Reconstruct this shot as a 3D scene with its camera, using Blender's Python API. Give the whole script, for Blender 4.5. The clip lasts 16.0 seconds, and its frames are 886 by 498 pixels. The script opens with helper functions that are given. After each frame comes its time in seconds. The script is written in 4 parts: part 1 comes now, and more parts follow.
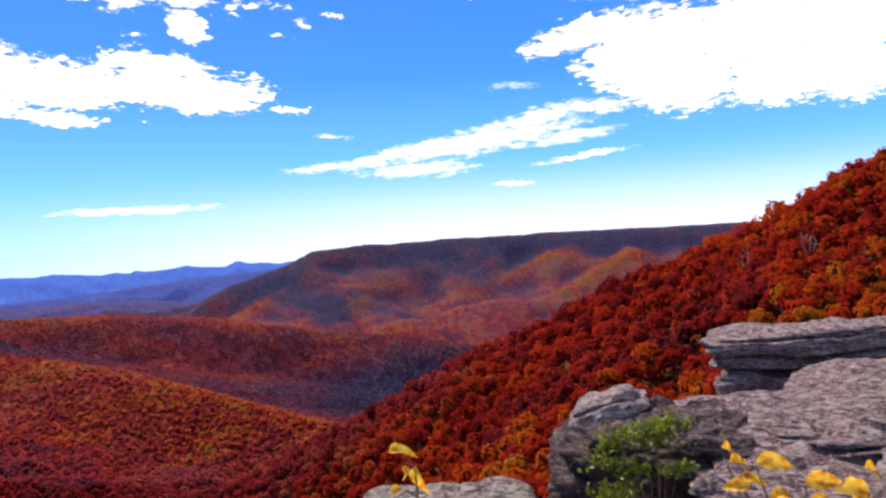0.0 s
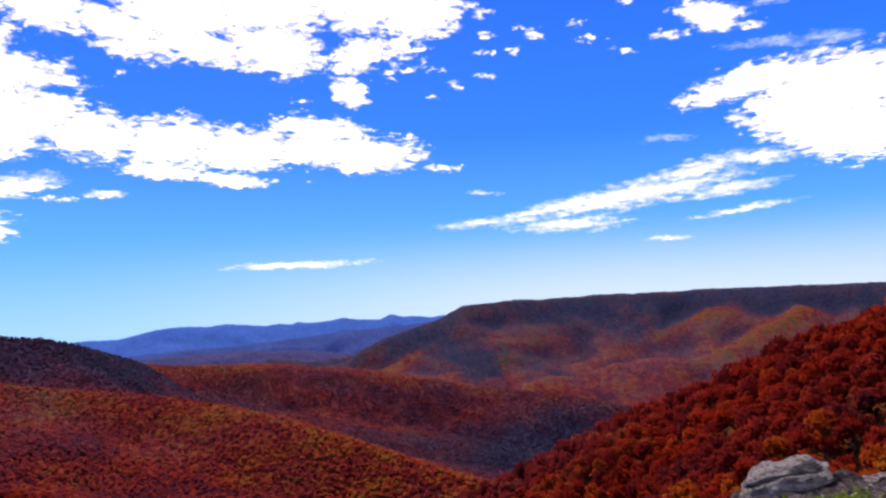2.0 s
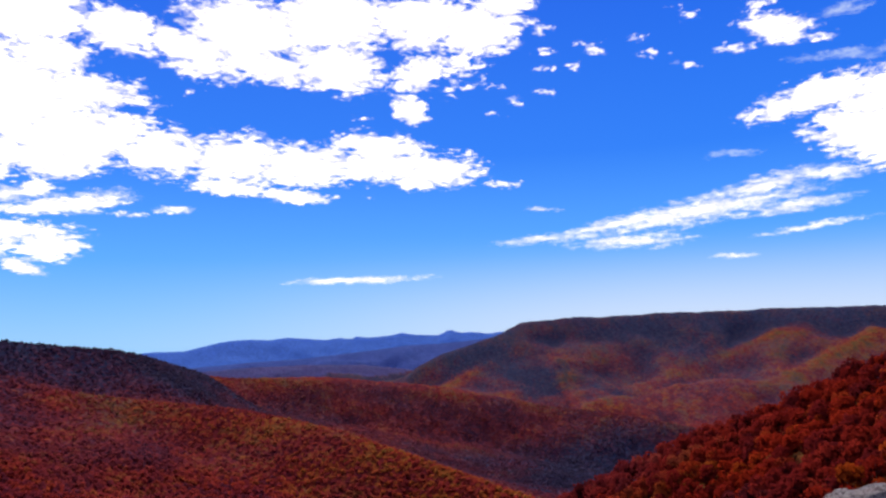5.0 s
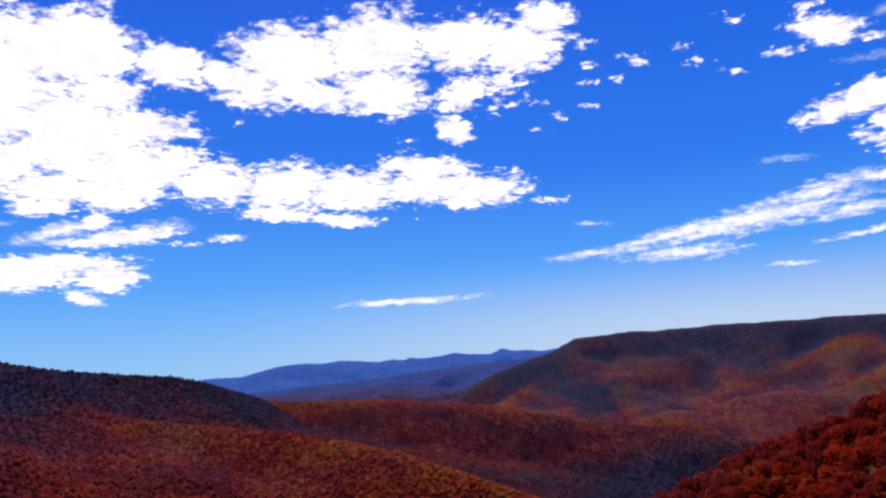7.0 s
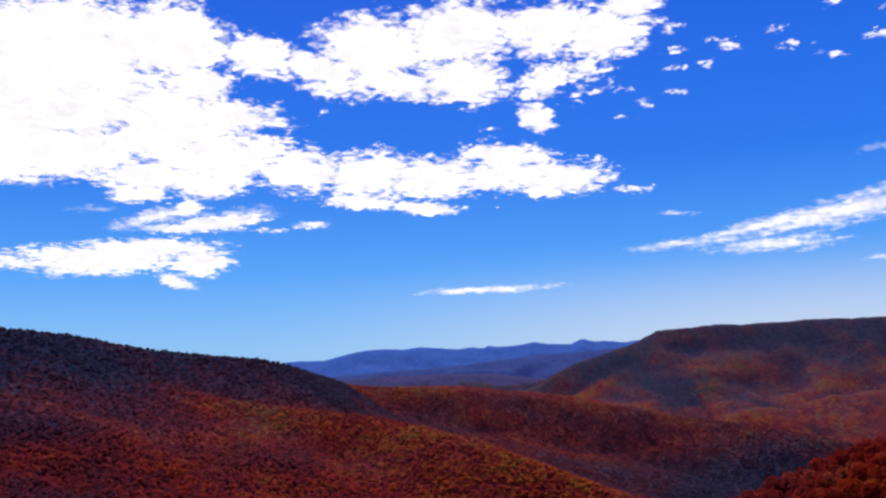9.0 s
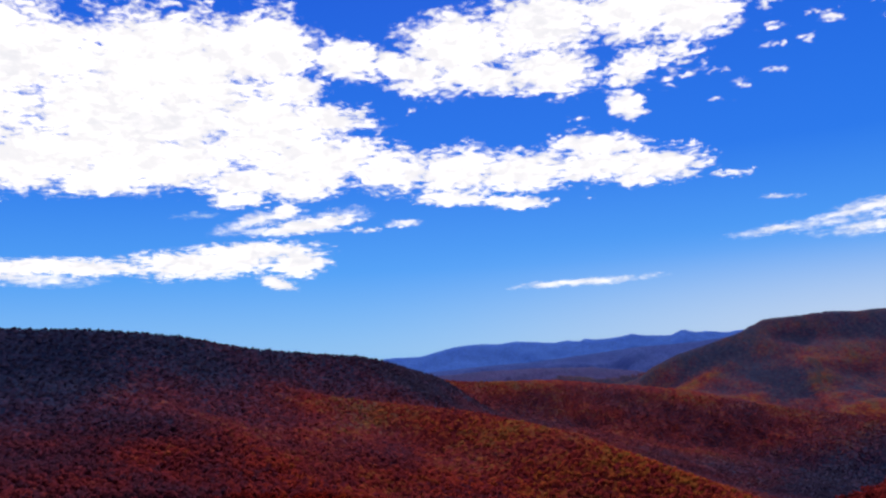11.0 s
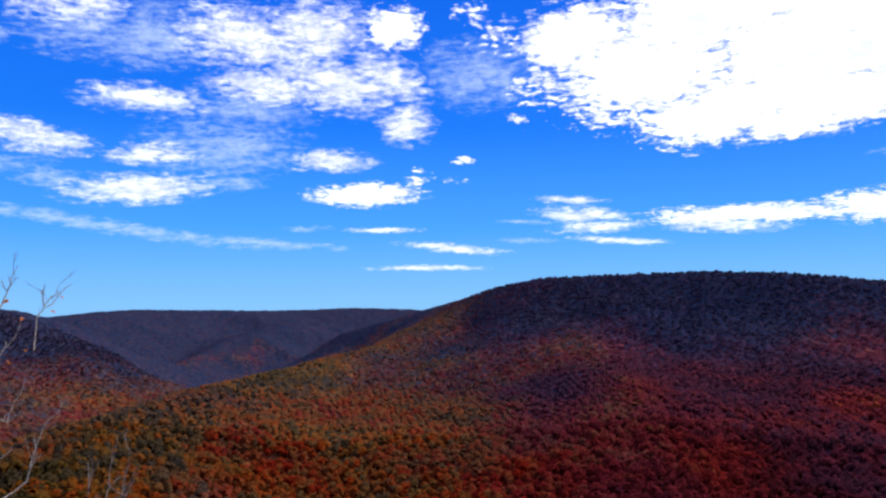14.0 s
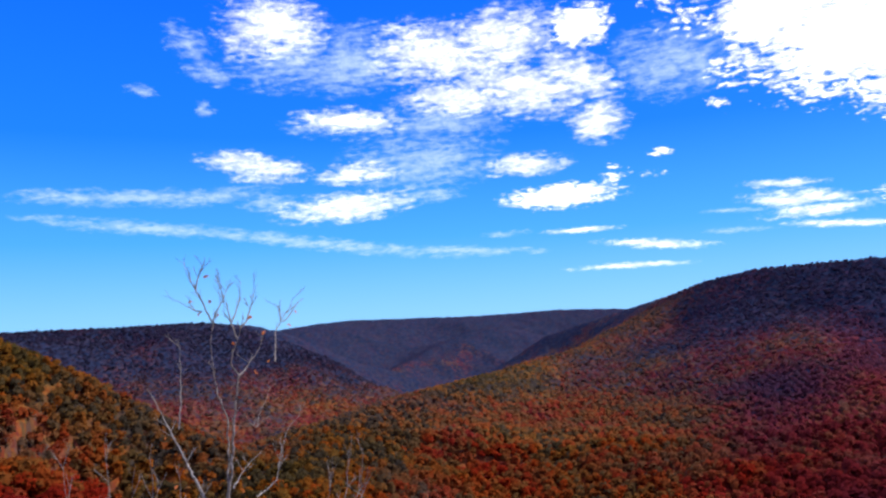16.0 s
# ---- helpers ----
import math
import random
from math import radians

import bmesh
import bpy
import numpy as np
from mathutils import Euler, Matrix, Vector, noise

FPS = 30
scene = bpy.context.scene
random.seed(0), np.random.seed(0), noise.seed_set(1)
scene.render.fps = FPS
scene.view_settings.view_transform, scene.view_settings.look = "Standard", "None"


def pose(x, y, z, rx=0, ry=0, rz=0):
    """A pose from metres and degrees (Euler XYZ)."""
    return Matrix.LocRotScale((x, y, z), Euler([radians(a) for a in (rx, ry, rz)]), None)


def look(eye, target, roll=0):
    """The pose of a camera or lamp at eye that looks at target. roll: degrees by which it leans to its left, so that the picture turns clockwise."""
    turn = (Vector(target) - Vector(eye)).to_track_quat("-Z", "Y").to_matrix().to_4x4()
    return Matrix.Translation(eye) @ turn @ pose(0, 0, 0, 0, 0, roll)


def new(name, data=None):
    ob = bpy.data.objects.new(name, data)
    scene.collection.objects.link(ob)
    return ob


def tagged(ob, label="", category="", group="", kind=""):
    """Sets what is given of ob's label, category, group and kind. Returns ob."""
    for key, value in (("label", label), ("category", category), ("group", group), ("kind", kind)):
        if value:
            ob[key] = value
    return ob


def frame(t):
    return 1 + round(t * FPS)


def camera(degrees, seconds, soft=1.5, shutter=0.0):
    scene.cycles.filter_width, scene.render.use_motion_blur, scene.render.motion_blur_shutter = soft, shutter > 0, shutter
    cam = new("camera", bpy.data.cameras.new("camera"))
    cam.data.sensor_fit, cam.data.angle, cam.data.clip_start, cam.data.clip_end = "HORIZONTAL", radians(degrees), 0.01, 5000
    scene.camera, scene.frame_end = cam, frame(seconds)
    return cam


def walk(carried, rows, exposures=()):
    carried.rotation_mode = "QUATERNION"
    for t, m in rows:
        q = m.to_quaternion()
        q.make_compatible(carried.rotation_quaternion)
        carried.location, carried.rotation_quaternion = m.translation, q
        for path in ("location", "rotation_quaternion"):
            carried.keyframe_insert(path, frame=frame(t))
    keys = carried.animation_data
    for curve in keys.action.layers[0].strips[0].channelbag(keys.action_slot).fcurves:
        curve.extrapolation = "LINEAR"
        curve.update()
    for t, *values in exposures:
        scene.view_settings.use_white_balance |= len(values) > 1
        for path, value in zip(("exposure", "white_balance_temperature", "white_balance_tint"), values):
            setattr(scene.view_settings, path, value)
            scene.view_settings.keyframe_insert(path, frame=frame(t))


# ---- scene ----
cam = camera(60.0, 16.0, soft=2.5)


def stand(yaw, pitch, roll):
    """The camera at arm's length in front of somebody who turns on the spot."""
    a = radians(yaw)
    return pose(-0.3 * math.sin(a), 0.3 * math.cos(a), 0, 90 + pitch, roll, yaw)


walk(cam, [
    (0.0, stand(-0.20, 0.73, 3.09)), (0.5, stand(3.12, 0.71, 3.31)), (1.0, stand(5.84, 1.72, 2.34)),
    (1.5, stand(7.51, 3.73, 1.94)), (2.0, stand(10.96, 5.35, 2.18)), (2.5, stand(13.36, 6.26, 2.43)),
    (3.0, stand(13.75, 6.77, 1.80)), (5.5, stand(16.19, 6.76, 1.55)), (6.0, stand(17.55, 7.74, 1.88)),
    (6.5, stand(17.73, 7.95, 1.83)), (7.0, stand(19.19, 8.25, 2.96)), (7.5, stand(21.41, 7.22, 2.45)),
    (8.0, stand(24.77, 7.57, 1.50)), (10.5, stand(25.28, 7.60, 1.56)), (11.0, stand(32.09, 7.48, 2.62)),
    (11.5, stand(39.66, 6.97, 1.49)), (12.0, stand(44.68, 5.98, 0.24)), (12.5, stand(52.73, 6.90, -0.32)),
    (13.0, stand(66.01, 7.29, 0.04)), (13.5, stand(74.43, 6.38, 0.81)), (14.0, stand(80.72, 4.52, 0.14)),
    (14.5, stand(87.63, 4.60, 0.34)), (15.0, stand(94.81, 3.99, 0.03)), (15.5, stand(96.63, 3.66, 1.62)),
    (16.0, stand(95.74, 5.06, 2.63)),
], exposures=[(0.0, 0.74, 7700, 22), (1.0, 0.76, 7500, 22), (1.5, 0.46, 7300, 20), (3.0, 0.04, 6900, 16), (5.5, -0.08, 6800, 16), (7.0, -0.22, 6700, 16), (8.0, -0.22, 6700, 16), (11.0, -0.28, 6600, 14),
              (12.0, -0.42, 6400, 13), (13.0, -0.52, 6250, 12), (13.5, -0.36, 6200, 12), (14.0, -0.1, 6150, 12), (15.0, 0.1, 6150, 12), (16.0, 0.16, 6150, 13)])

# ---- world, sun ----
SUN_AZ, SUN_EL = 25.5, 42.0


def bearing(az, el, d=1.0):
    """A point d metres off, az degrees to the left of +y, el degrees up."""
    a, e = radians(az), radians(el)
    return Vector((-math.sin(a) * math.cos(e), math.cos(a) * math.cos(e), math.sin(e))) * d


def on_level(az, d, z):
    """A point at the flat distance d and the height z."""
    a = radians(az)
    return Vector((-math.sin(a) * d, math.cos(a) * d, z))


sun = new("sun", bpy.data.lights.new("sun", "SUN"))
sun.data.energy, sun.data.angle, sun.data.color = 5.0, radians(0.6), (1.0, 0.91, 0.78)
sun.matrix_world = look(bearing(SUN_AZ, SUN_EL, 50), (0, 0, 0))

world = bpy.data.worlds.new("sky")
scene.world = world
world.use_nodes = True
wt = world.node_tree
wt.nodes.clear()


def wnode(kind, **sets):
    n = wt.nodes.new(kind)
    for key, value in sets.items():
        setattr(n, key, value)
    return n


def wmath(op, a, b=None, c=None, clamp=False):
    n = wnode("ShaderNodeMath", operation=op, use_clamp=clamp)
    for i, v in enumerate((a, b, c)):
        if v is None:
            continue
        if isinstance(v, (int, float)):
            n.inputs[i].default_value = v
        else:
            wt.links.new(v, n.inputs[i])
    return n.outputs[0]


def wnoise(vec, scale, detail, rough, distort=0.0):
    n = wnode("ShaderNodeTexNoise")
    wt.links.new(vec, n.inputs["Vector"])
    n.inputs["Scale"].default_value, n.inputs["Detail"].default_value = scale, detail
    n.inputs["Roughness"].default_value, n.inputs["Distortion"].default_value = rough, distort
    return n.outputs[0]


def wcombine(x, y, z=0.0):
    n = wnode("ShaderNodeCombineXYZ")
    for i, v in enumerate((x, y, z)):
        if isinstance(v, (int, float)):
            n.inputs[i].default_value = v
        else:
            wt.links.new(v, n.inputs[i])
    return n.outputs[0]


def wstep(v, lo, hi):
    n = wnode("ShaderNodeMapRange", interpolation_type="SMOOTHSTEP")
    wt.links.new(v, n.inputs[0])
    n.inputs[1].default_value, n.inputs[2].default_value = lo, hi
    return n.outputs[0]


def wmix(fac, a, b):
    n = wnode("ShaderNodeMix", data_type="RGBA")
    for i, v in ((0, fac), (6, a), (7, b)):
        if isinstance(v, (int, float, tuple)):
            n.inputs[i].default_value = v
        else:
            wt.links.new(v, n.inputs[i])
    return n.outputs[2]


# the sky's own directions, as bearing and elevation
coords = wnode("ShaderNodeTexCoord").outputs["Generated"]
xyz = wnode("ShaderNodeSeparateXYZ")
wt.links.new(coords, xyz.inputs[0])
W_AZ = wmath("MULTIPLY", wmath("ARCTAN2", wmath("MULTIPLY", xyz.outputs[0], -1.0), xyz.outputs[1]), 57.29578)
W_EL = wmath("MULTIPLY", wmath("ARCSINE", xyz.outputs[2]), 57.29578)
ANGLES = wcombine(W_AZ, W_EL)
LIFT = wmath("MAXIMUM", wmath("ADD", xyz.outputs[2], 0.1), 0.03)
DECK = wcombine(wmath("DIVIDE", xyz.outputs[0], LIFT), wmath("DIVIDE", xyz.outputs[1], LIFT))


def swirl(scale, reach_az, reach_el, detail):
    """A soft random shift of the directions, to tear the clouds' outlines."""
    n = wnode("ShaderNodeTexNoise")
    wt.links.new(wcombine(wmath("MULTIPLY", W_AZ, 0.45), W_EL), n.inputs["Vector"])
    n.inputs["Scale"].default_value, n.inputs["Detail"].default_value, n.inputs["Roughness"].default_value = scale, detail, 0.65
    a, b = wnode("ShaderNodeVectorMath", operation="SUBTRACT"), wnode("ShaderNodeVectorMath", operation="MULTIPLY")
    wt.links.new(n.outputs["Color"], a.inputs[0])
    a.inputs[1].default_value = (0.5, 0.5, 0.5)
    wt.links.new(a.outputs[0], b.inputs[0])
    b.inputs[1].default_value = (reach_az, reach_el, 0)
    calm = wnode("ShaderNodeVectorMath", operation="SCALE")
    wt.links.new(b.outputs[0], calm.inputs[0])
    wt.links.new(wmath("MULTIPLY_ADD", wstep(W_EL, 4.0, 14.0), 0.65, 0.35), calm.inputs["Scale"])
    return calm.outputs[0]


def shifted(vec, shift):
    n = wnode("ShaderNodeVectorMath", operation="ADD")
    wt.links.new(vec, n.inputs[0])
    wt.links.new(shift, n.inputs[1])
    return n.outputs[0]


TORN = shifted(shifted(shifted(ANGLES, swirl(0.5, 2.6, 0.9, 3.0)), swirl(1.7, 2.0, 0.9, 4.0)), swirl(6.0, 0.9, 0.45, 4.0))
banks = {"thick": None, "soft": None, "thin": None, "fleck": None}


def cloud(kind, az, el, wide, high, tilt):
    """One bank or shred of cloud: its middle, its half axes and its lean, in degrees."""
    m = wnode("ShaderNodeMapping", vector_type="TEXTURE")
    wt.links.new(TORN, m.inputs["Vector"])
    m.inputs["Location"].default_value = (az, el, 0)
    m.inputs["Rotation"].default_value = (0, 0, radians(-tilt))
    m.inputs["Scale"].default_value = (wide * 1.25, high * 1.3 + 0.06, 1)
    g = wnode("ShaderNodeTexGradient", gradient_type="SPHERICAL")
    wt.links.new(m.outputs[0], g.inputs[0])
    banks[kind] = g.outputs["Fac"] if banks[kind] is None else wmath("MAXIMUM", banks[kind], g.outputs["Fac"])


cloud("thick", -11.4, 15.6, 5.0, 1.02, 13)
cloud("thick", -17.3, 14.5, 5.8, 2.49, 1)
cloud("thick", -22.9, 14.1, 6.1, 2.77, -4)
cloud("thick", -28.1, 13.9, 5.3, 2.13, -5)
cloud("thick", -17.9, 11.4, 5.0, 1.94, -5)
cloud("thick", -25.3, 11.2, 5.9, 1.86, 0)
cloud("thick", -29.3, 10.9, 2.9, 1.99, 7)
cloud("thick", -14.1, 13.0, 3.6, 1.76, -6)
cloud("thin", -13.4, 18.0, 3.1, 0.29, -2)
cloud("thin", -16.8, 17.7, 2.0, 0.43, -1)
cloud("thin", -13.7, 20.8, 2.1, 0.36, 4)
cloud("thin", -6.3, 12.4, 1.9, 0.24, -1)
cloud("soft", -8.2, 10.1, 4.7, 0.57, 9)
cloud("soft", -3.5, 8.6, 8.4, 0.91, 8)
cloud("soft", 2.1, 8.0, 4.8, 0.54, 11)
cloud("soft", 7.6, 7.2, 3.5, 0.29, 4)
cloud("soft", 1.3, 6.7, 4.4, 0.46, 1)
cloud("soft", -10.1, 8.5, 3.7, 0.41, 5)
cloud("soft", -10.9, 7.0, 3.7, 0.16, 6)
cloud("soft", -5.6, 5.3, 1.8, 0.13, -1)
cloud("soft", 7.5, 9.4, 1.3, 0.16, -2)
cloud("soft", -12.3, 10.4, 2.4, 0.48, -5)
cloud("soft", 21.3, 4.5, 5.5, 0.23, 1)
cloud("soft", 24.0, 4.4, 2.5, 0.15, 1)
cloud("thick", 35.3, 13.4, 3.3, 1.75, -2)
cloud("thick", 30.6, 13.1, 4.7, 1.91, 2)
cloud("thick", 25.4, 12.8, 4.5, 1.55, 1)
cloud("thick", 19.5, 14.3, 3.8, 1.03, -8)
cloud("thick", 19.5, 12.8, 4.7, 1.16, -0)
cloud("thick", 15.5, 12.5, 3.6, 1.17, -6)
cloud("thick", 30.6, 11.1, 3.5, 0.48, -4)
cloud("thick", 26.2, 10.7, 2.9, 0.41, -4)
cloud("thick", 17.0, 11.7, 2.1, 0.59, -1)
cloud("fleck", 13.1, 13.5, 1.9, 0.37, -12)
cloud("fleck", 10.6, 11.4, 1.8, 0.25, -2)
cloud("fleck", 20.4, 10.5, 0.9, 0.29, -10)
cloud("fleck", 33.4, 17.8, 0.5, 0.31, 4)
cloud("fleck", 20.9, 16.3, 0.8, 0.24, 0)
cloud("fleck", 29.9, 15.3, 0.6, 0.20, 2)
cloud("thick", 38.4, 21.6, 2.7, 1.49, -13)
cloud("thick", 33.8, 20.6, 4.1, 1.55, -17)
cloud("thick", 29.9, 22.1, 5.2, 2.66, -1)
cloud("thick", 27.8, 19.9, 3.7, 1.26, -7)
cloud("thick", 22.8, 19.7, 4.0, 1.79, -3)
cloud("thick", 22.8, 23.2, 6.0, 2.68, 2)
cloud("thick", 16.7, 23.3, 4.8, 2.13, -0)
cloud("thick", 12.3, 22.4, 3.7, 1.76, -6)
cloud("thick", 10.0, 24.2, 2.4, 1.53, -3)
cloud("thick", 16.8, 19.5, 2.4, 1.29, 18)
cloud("thick", 17.3, 17.1, 1.1, 1.16, 37)
cloud("fleck", 13.3, 20.1, 3.3, 1.80, -2)
cloud("fleck", 13.8, 18.5, 2.4, 0.65, 8)
cloud("fleck", 19.0, 18.9, 1.7, 0.64, -0)
cloud("thick", 43.3, 21.6, 2.7, 1.55, 9)
cloud("thick", 42.2, 19.4, 2.0, 0.73, -8)
cloud("thick", 41.1, 17.3, 4.8, 1.17, -2)
cloud("thick", 42.0, 14.6, 4.4, 2.19, 6)
cloud("thick", 38.9, 14.5, 3.4, 1.50, 5)
cloud("thick", 42.0, 12.4, 3.0, 1.03, 4)
cloud("thick", 41.5, 9.6, 4.0, 0.63, 8)
cloud("thick", 42.5, 6.8, 2.4, 1.04, 5)
cloud("thick", 43.6, 10.6, 1.3, 0.55, 4)
cloud("fleck", 36.4, 15.7, 2.2, 0.61, -4)
cloud("fleck", 37.7, 9.2, 1.5, 0.23, -1)
cloud("fleck", 34.7, 9.5, 1.6, 0.24, 2)
cloud("fleck", 7.3, 22.3, 1.2, 0.72, -31)
cloud("fleck", 6.9, 20.7, 0.9, 0.28, -4)
cloud("fleck", 4.8, 19.5, 0.9, 0.24, -4)
cloud("fleck", 7.1, 17.8, 0.9, 0.28, -11)
cloud("fleck", 10.3, 18.3, 0.7, 0.24, -3)
cloud("fleck", 11.2, 16.4, 0.9, 0.29, 7)
cloud("fleck", 9.5, 17.3, 1.0, 0.33, -3)
cloud("fleck", 6.8, 19.5, 1.1, 0.32, -4)
cloud("fleck", -3.3, 22.5, 1.4, 0.37, -15)
cloud("fleck", 0.1, 21.1, 1.0, 0.31, -6)
cloud("fleck", -1.1, 19.9, 1.4, 0.35, -6)
cloud("fleck", -3.1, 18.9, 1.7, 0.27, -10)
cloud("fleck", 3.3, 20.7, 1.7, 0.47, -5)
cloud("fleck", -6.1, 19.4, 1.7, 0.46, 2)
cloud("fleck", -7.4, 21.1, 1.2, 0.76, 11)
cloud("fleck", -12.1, 19.5, 1.3, 0.36, -10)
cloud("fleck", -8.6, 22.0, 0.9, 0.86, 53)
cloud("thick", -9.6, 20.3, 2.5, 1.10, -10)
cloud("thick", 52.1, 21.5, 7.0, 3.19, 8)
cloud("thick", 44.7, 22.4, 3.9, 2.60, 6)
cloud("thick", 43.4, 19.5, 3.2, 1.07, 5)
cloud("thick", 51.2, 17.2, 7.0, 2.94, 6)
cloud("thick", 51.8, 13.8, 5.9, 1.86, 5)
cloud("thick", 44.5, 15.6, 5.8, 2.34, 4)
cloud("thick", 40.6, 13.8, 3.6, 1.81, 2)
cloud("thick", 46.0, 12.7, 4.5, 1.17, 3)
cloud("thick", 46.7, 11.5, 2.2, 0.62, 3)
cloud("fleck", 39.4, 17.4, 3.9, 0.88, -5)
cloud("fleck", 38.6, 15.9, 3.3, 0.97, -8)
cloud("soft", 45.5, 9.9, 3.4, 0.51, 15)
cloud("soft", 40.5, 10.0, 3.2, 0.57, 9)
cloud("soft", 43.2, 9.2, 4.2, 0.28, 1)
cloud("soft", 34.6, 9.6, 1.6, 0.21, 0)
cloud("thin", 49.6, 10.2, 2.1, 0.15, 3)
cloud("thick", 45.5, 7.7, 5.1, 0.76, -0)
cloud("thick", 49.1, 6.9, 6.3, 1.09, 2)
cloud("thick", 59.0, 6.6, 7.5, 0.65, 0)
cloud("thick", 44.0, 5.4, 1.6, 0.46, -15)
cloud("soft", 60.5, 5.9, 4.5, 0.49, -2)
cloud("soft", 70.2, 6.9, 3.6, 0.53, -4)
cloud("soft", 71.3, 8.0, 2.7, 0.26, -3)
cloud("soft", 69.1, 6.0, 4.0, 0.38, 2)
cloud("soft", 67.7, 5.0, 3.4, 0.23, -4)
cloud("thick", 70.4, 19.8, 4.7, 2.51, 8)
cloud("thick", 66.6, 16.9, 6.3, 3.24, -4)
cloud("thick", 59.9, 14.0, 6.8, 2.20, -2)
cloud("thick", 61.7, 20.1, 8.8, 3.79, 5)
cloud("thick", 51.7, 20.0, 9.4, 4.72, 2)
cloud("thick", 52.5, 14.3, 9.2, 2.45, 2)
cloud("thick", 44.8, 17.3, 5.2, 2.43, -0)
cloud("thick", 42.6, 14.0, 4.7, 1.98, -1)
cloud("thick", 55.8, 12.2, 3.7, 0.74, 2)
cloud("thick", 46.5, 21.6, 4.8, 2.34, 0)
cloud("fleck", 72.7, 16.9, 2.7, 1.62, 8)
cloud("fleck", 67.3, 13.8, 5.1, 1.35, -5)
cloud("fleck", 45.7, 11.7, 3.9, 0.84, -0)
cloud("fleck", 38.3, 17.5, 3.2, 0.81, 3)
cloud("fleck", 63.4, 11.8, 3.1, 0.79, -5)
cloud("thick", 71.0, 19.5, 3.4, 2.52, -3)
cloud("thick", 65.3, 17.2, 7.6, 3.48, -5)
cloud("thick", 55.8, 16.9, 7.1, 4.37, -7)
cloud("thick", 62.2, 13.0, 4.7, 1.36, -12)
cloud("thick", 55.9, 12.7, 4.2, 1.13, -0)
cloud("fleck", 69.0, 14.5, 5.8, 1.39, -17)
cloud("fleck", 73.6, 16.9, 2.5, 1.80, -2)
cloud("fleck", 75.1, 13.9, 0.7, 0.75, 28)
cloud("fleck", 76.5, 20.1, 2.4, 1.56, -1)
cloud("fleck", 78.2, 21.7, 1.9, 0.77, -1)
cloud("thin", 77.8, 17.4, 4.7, 2.40, -1)
cloud("soft", 95.6, 19.2, 4.8, 2.32, -5)
cloud("soft", 90.3, 20.0, 4.6, 2.32, 3)
cloud("soft", 88.6, 16.5, 5.9, 1.94, -9)
cloud("soft", 84.7, 17.0, 3.6, 1.43, -23)
cloud("soft", 83.4, 13.8, 2.1, 1.56, 0)
cloud("soft", 94.0, 16.2, 4.7, 1.27, -1)
cloud("soft", 88.9, 11.0, 3.1, 0.82, 1)
cloud("soft", 108.4, 11.2, 3.2, 0.89, -3)
cloud("soft", 102.0, 10.8, 2.8, 0.62, 4)
cloud("soft", 102.4, 8.4, 5.2, 1.01, 6)
cloud("soft", 85.1, 5.9, 2.9, 0.17, 0)
cloud("soft", 80.0, 4.6, 4.2, 0.30, -5)
cloud("soft", 81.7, 3.1, 4.4, 0.17, -0)
cloud("thick", 84.3, 20.6, 2.4, 1.63, 1)
cloud("thick", 86.6, 8.5, 4.6, 0.84, 1)
cloud("fleck", 82.6, 9.5, 1.7, 0.42, 10)
cloud("fleck", 82.6, 10.3, 0.7, 0.21, 0)
cloud("fleck", 79.8, 9.7, 1.2, 0.25, -0)
cloud("fleck", 79.1, 11.2, 1.1, 0.25, 7)
cloud("thin", 101.5, 19.0, 6.1, 2.22, 6)
cloud("thin", 102.1, 14.4, 4.5, 0.96, 0)
cloud("thin", 106.3, 19.1, 4.3, 2.14, 8)
cloud("thin", 95.8, 9.1, 2.4, 0.49, 2)
cloud("thin", 96.7, 11.7, 5.9, 2.00, 3)
cloud("thin", 102.3, 5.5, 7.7, 0.43, -7)
cloud("thin", 94.6, 4.9, 6.4, 0.33, -3)
cloud("thin", 107.6, 6.2, 4.1, 0.41, -8)
cloud("thin", 90.7, 6.0, 1.8, 0.17, 1)
cloud("thin", 74.5, 6.5, 2.1, 0.13, -1)
cloud("thin", 74.1, 5.1, 2.3, 0.17, -1)
cloud("soft", 107.7, 21.2, 3.9, 2.29, 2)
cloud("soft", 109.2, 11.5, 3.8, 0.89, -8)
cloud("soft", 102.1, 14.7, 4.0, 0.82, -1)
cloud("soft", 101.4, 11.0, 2.7, 0.62, -1)
cloud("soft", 102.3, 8.6, 4.6, 0.92, 3)
cloud("thin", 117.4, 9.2, 7.7, 0.51, 1)
cloud("thin", 121.3, 9.2, 3.8, 0.53, 1)
cloud("thin", 112.1, 9.3, 3.9, 0.48, 8)
cloud("thin", 116.7, 7.1, 7.4, 0.43, -4)
cloud("thin", 107.3, 6.1, 8.1, 0.37, -7)
cloud("thin", 112.3, 18.0, 1.6, 0.70, -7)
cloud("thin", 116.8, 16.6, 0.9, 0.38, 3)
cloud("thin", 112.7, 15.6, 0.6, 0.51, 2)
cloud("thin", 96.3, 9.1, 2.6, 0.42, -2)
cloud("thin", 113.8, 19.8, 1.7, 1.11, -37)
cloud("thin", 95.2, 14.5, 5.1, 1.23, -3)
cloud("thin", 108.1, 8.8, 2.4, 0.57, -1)


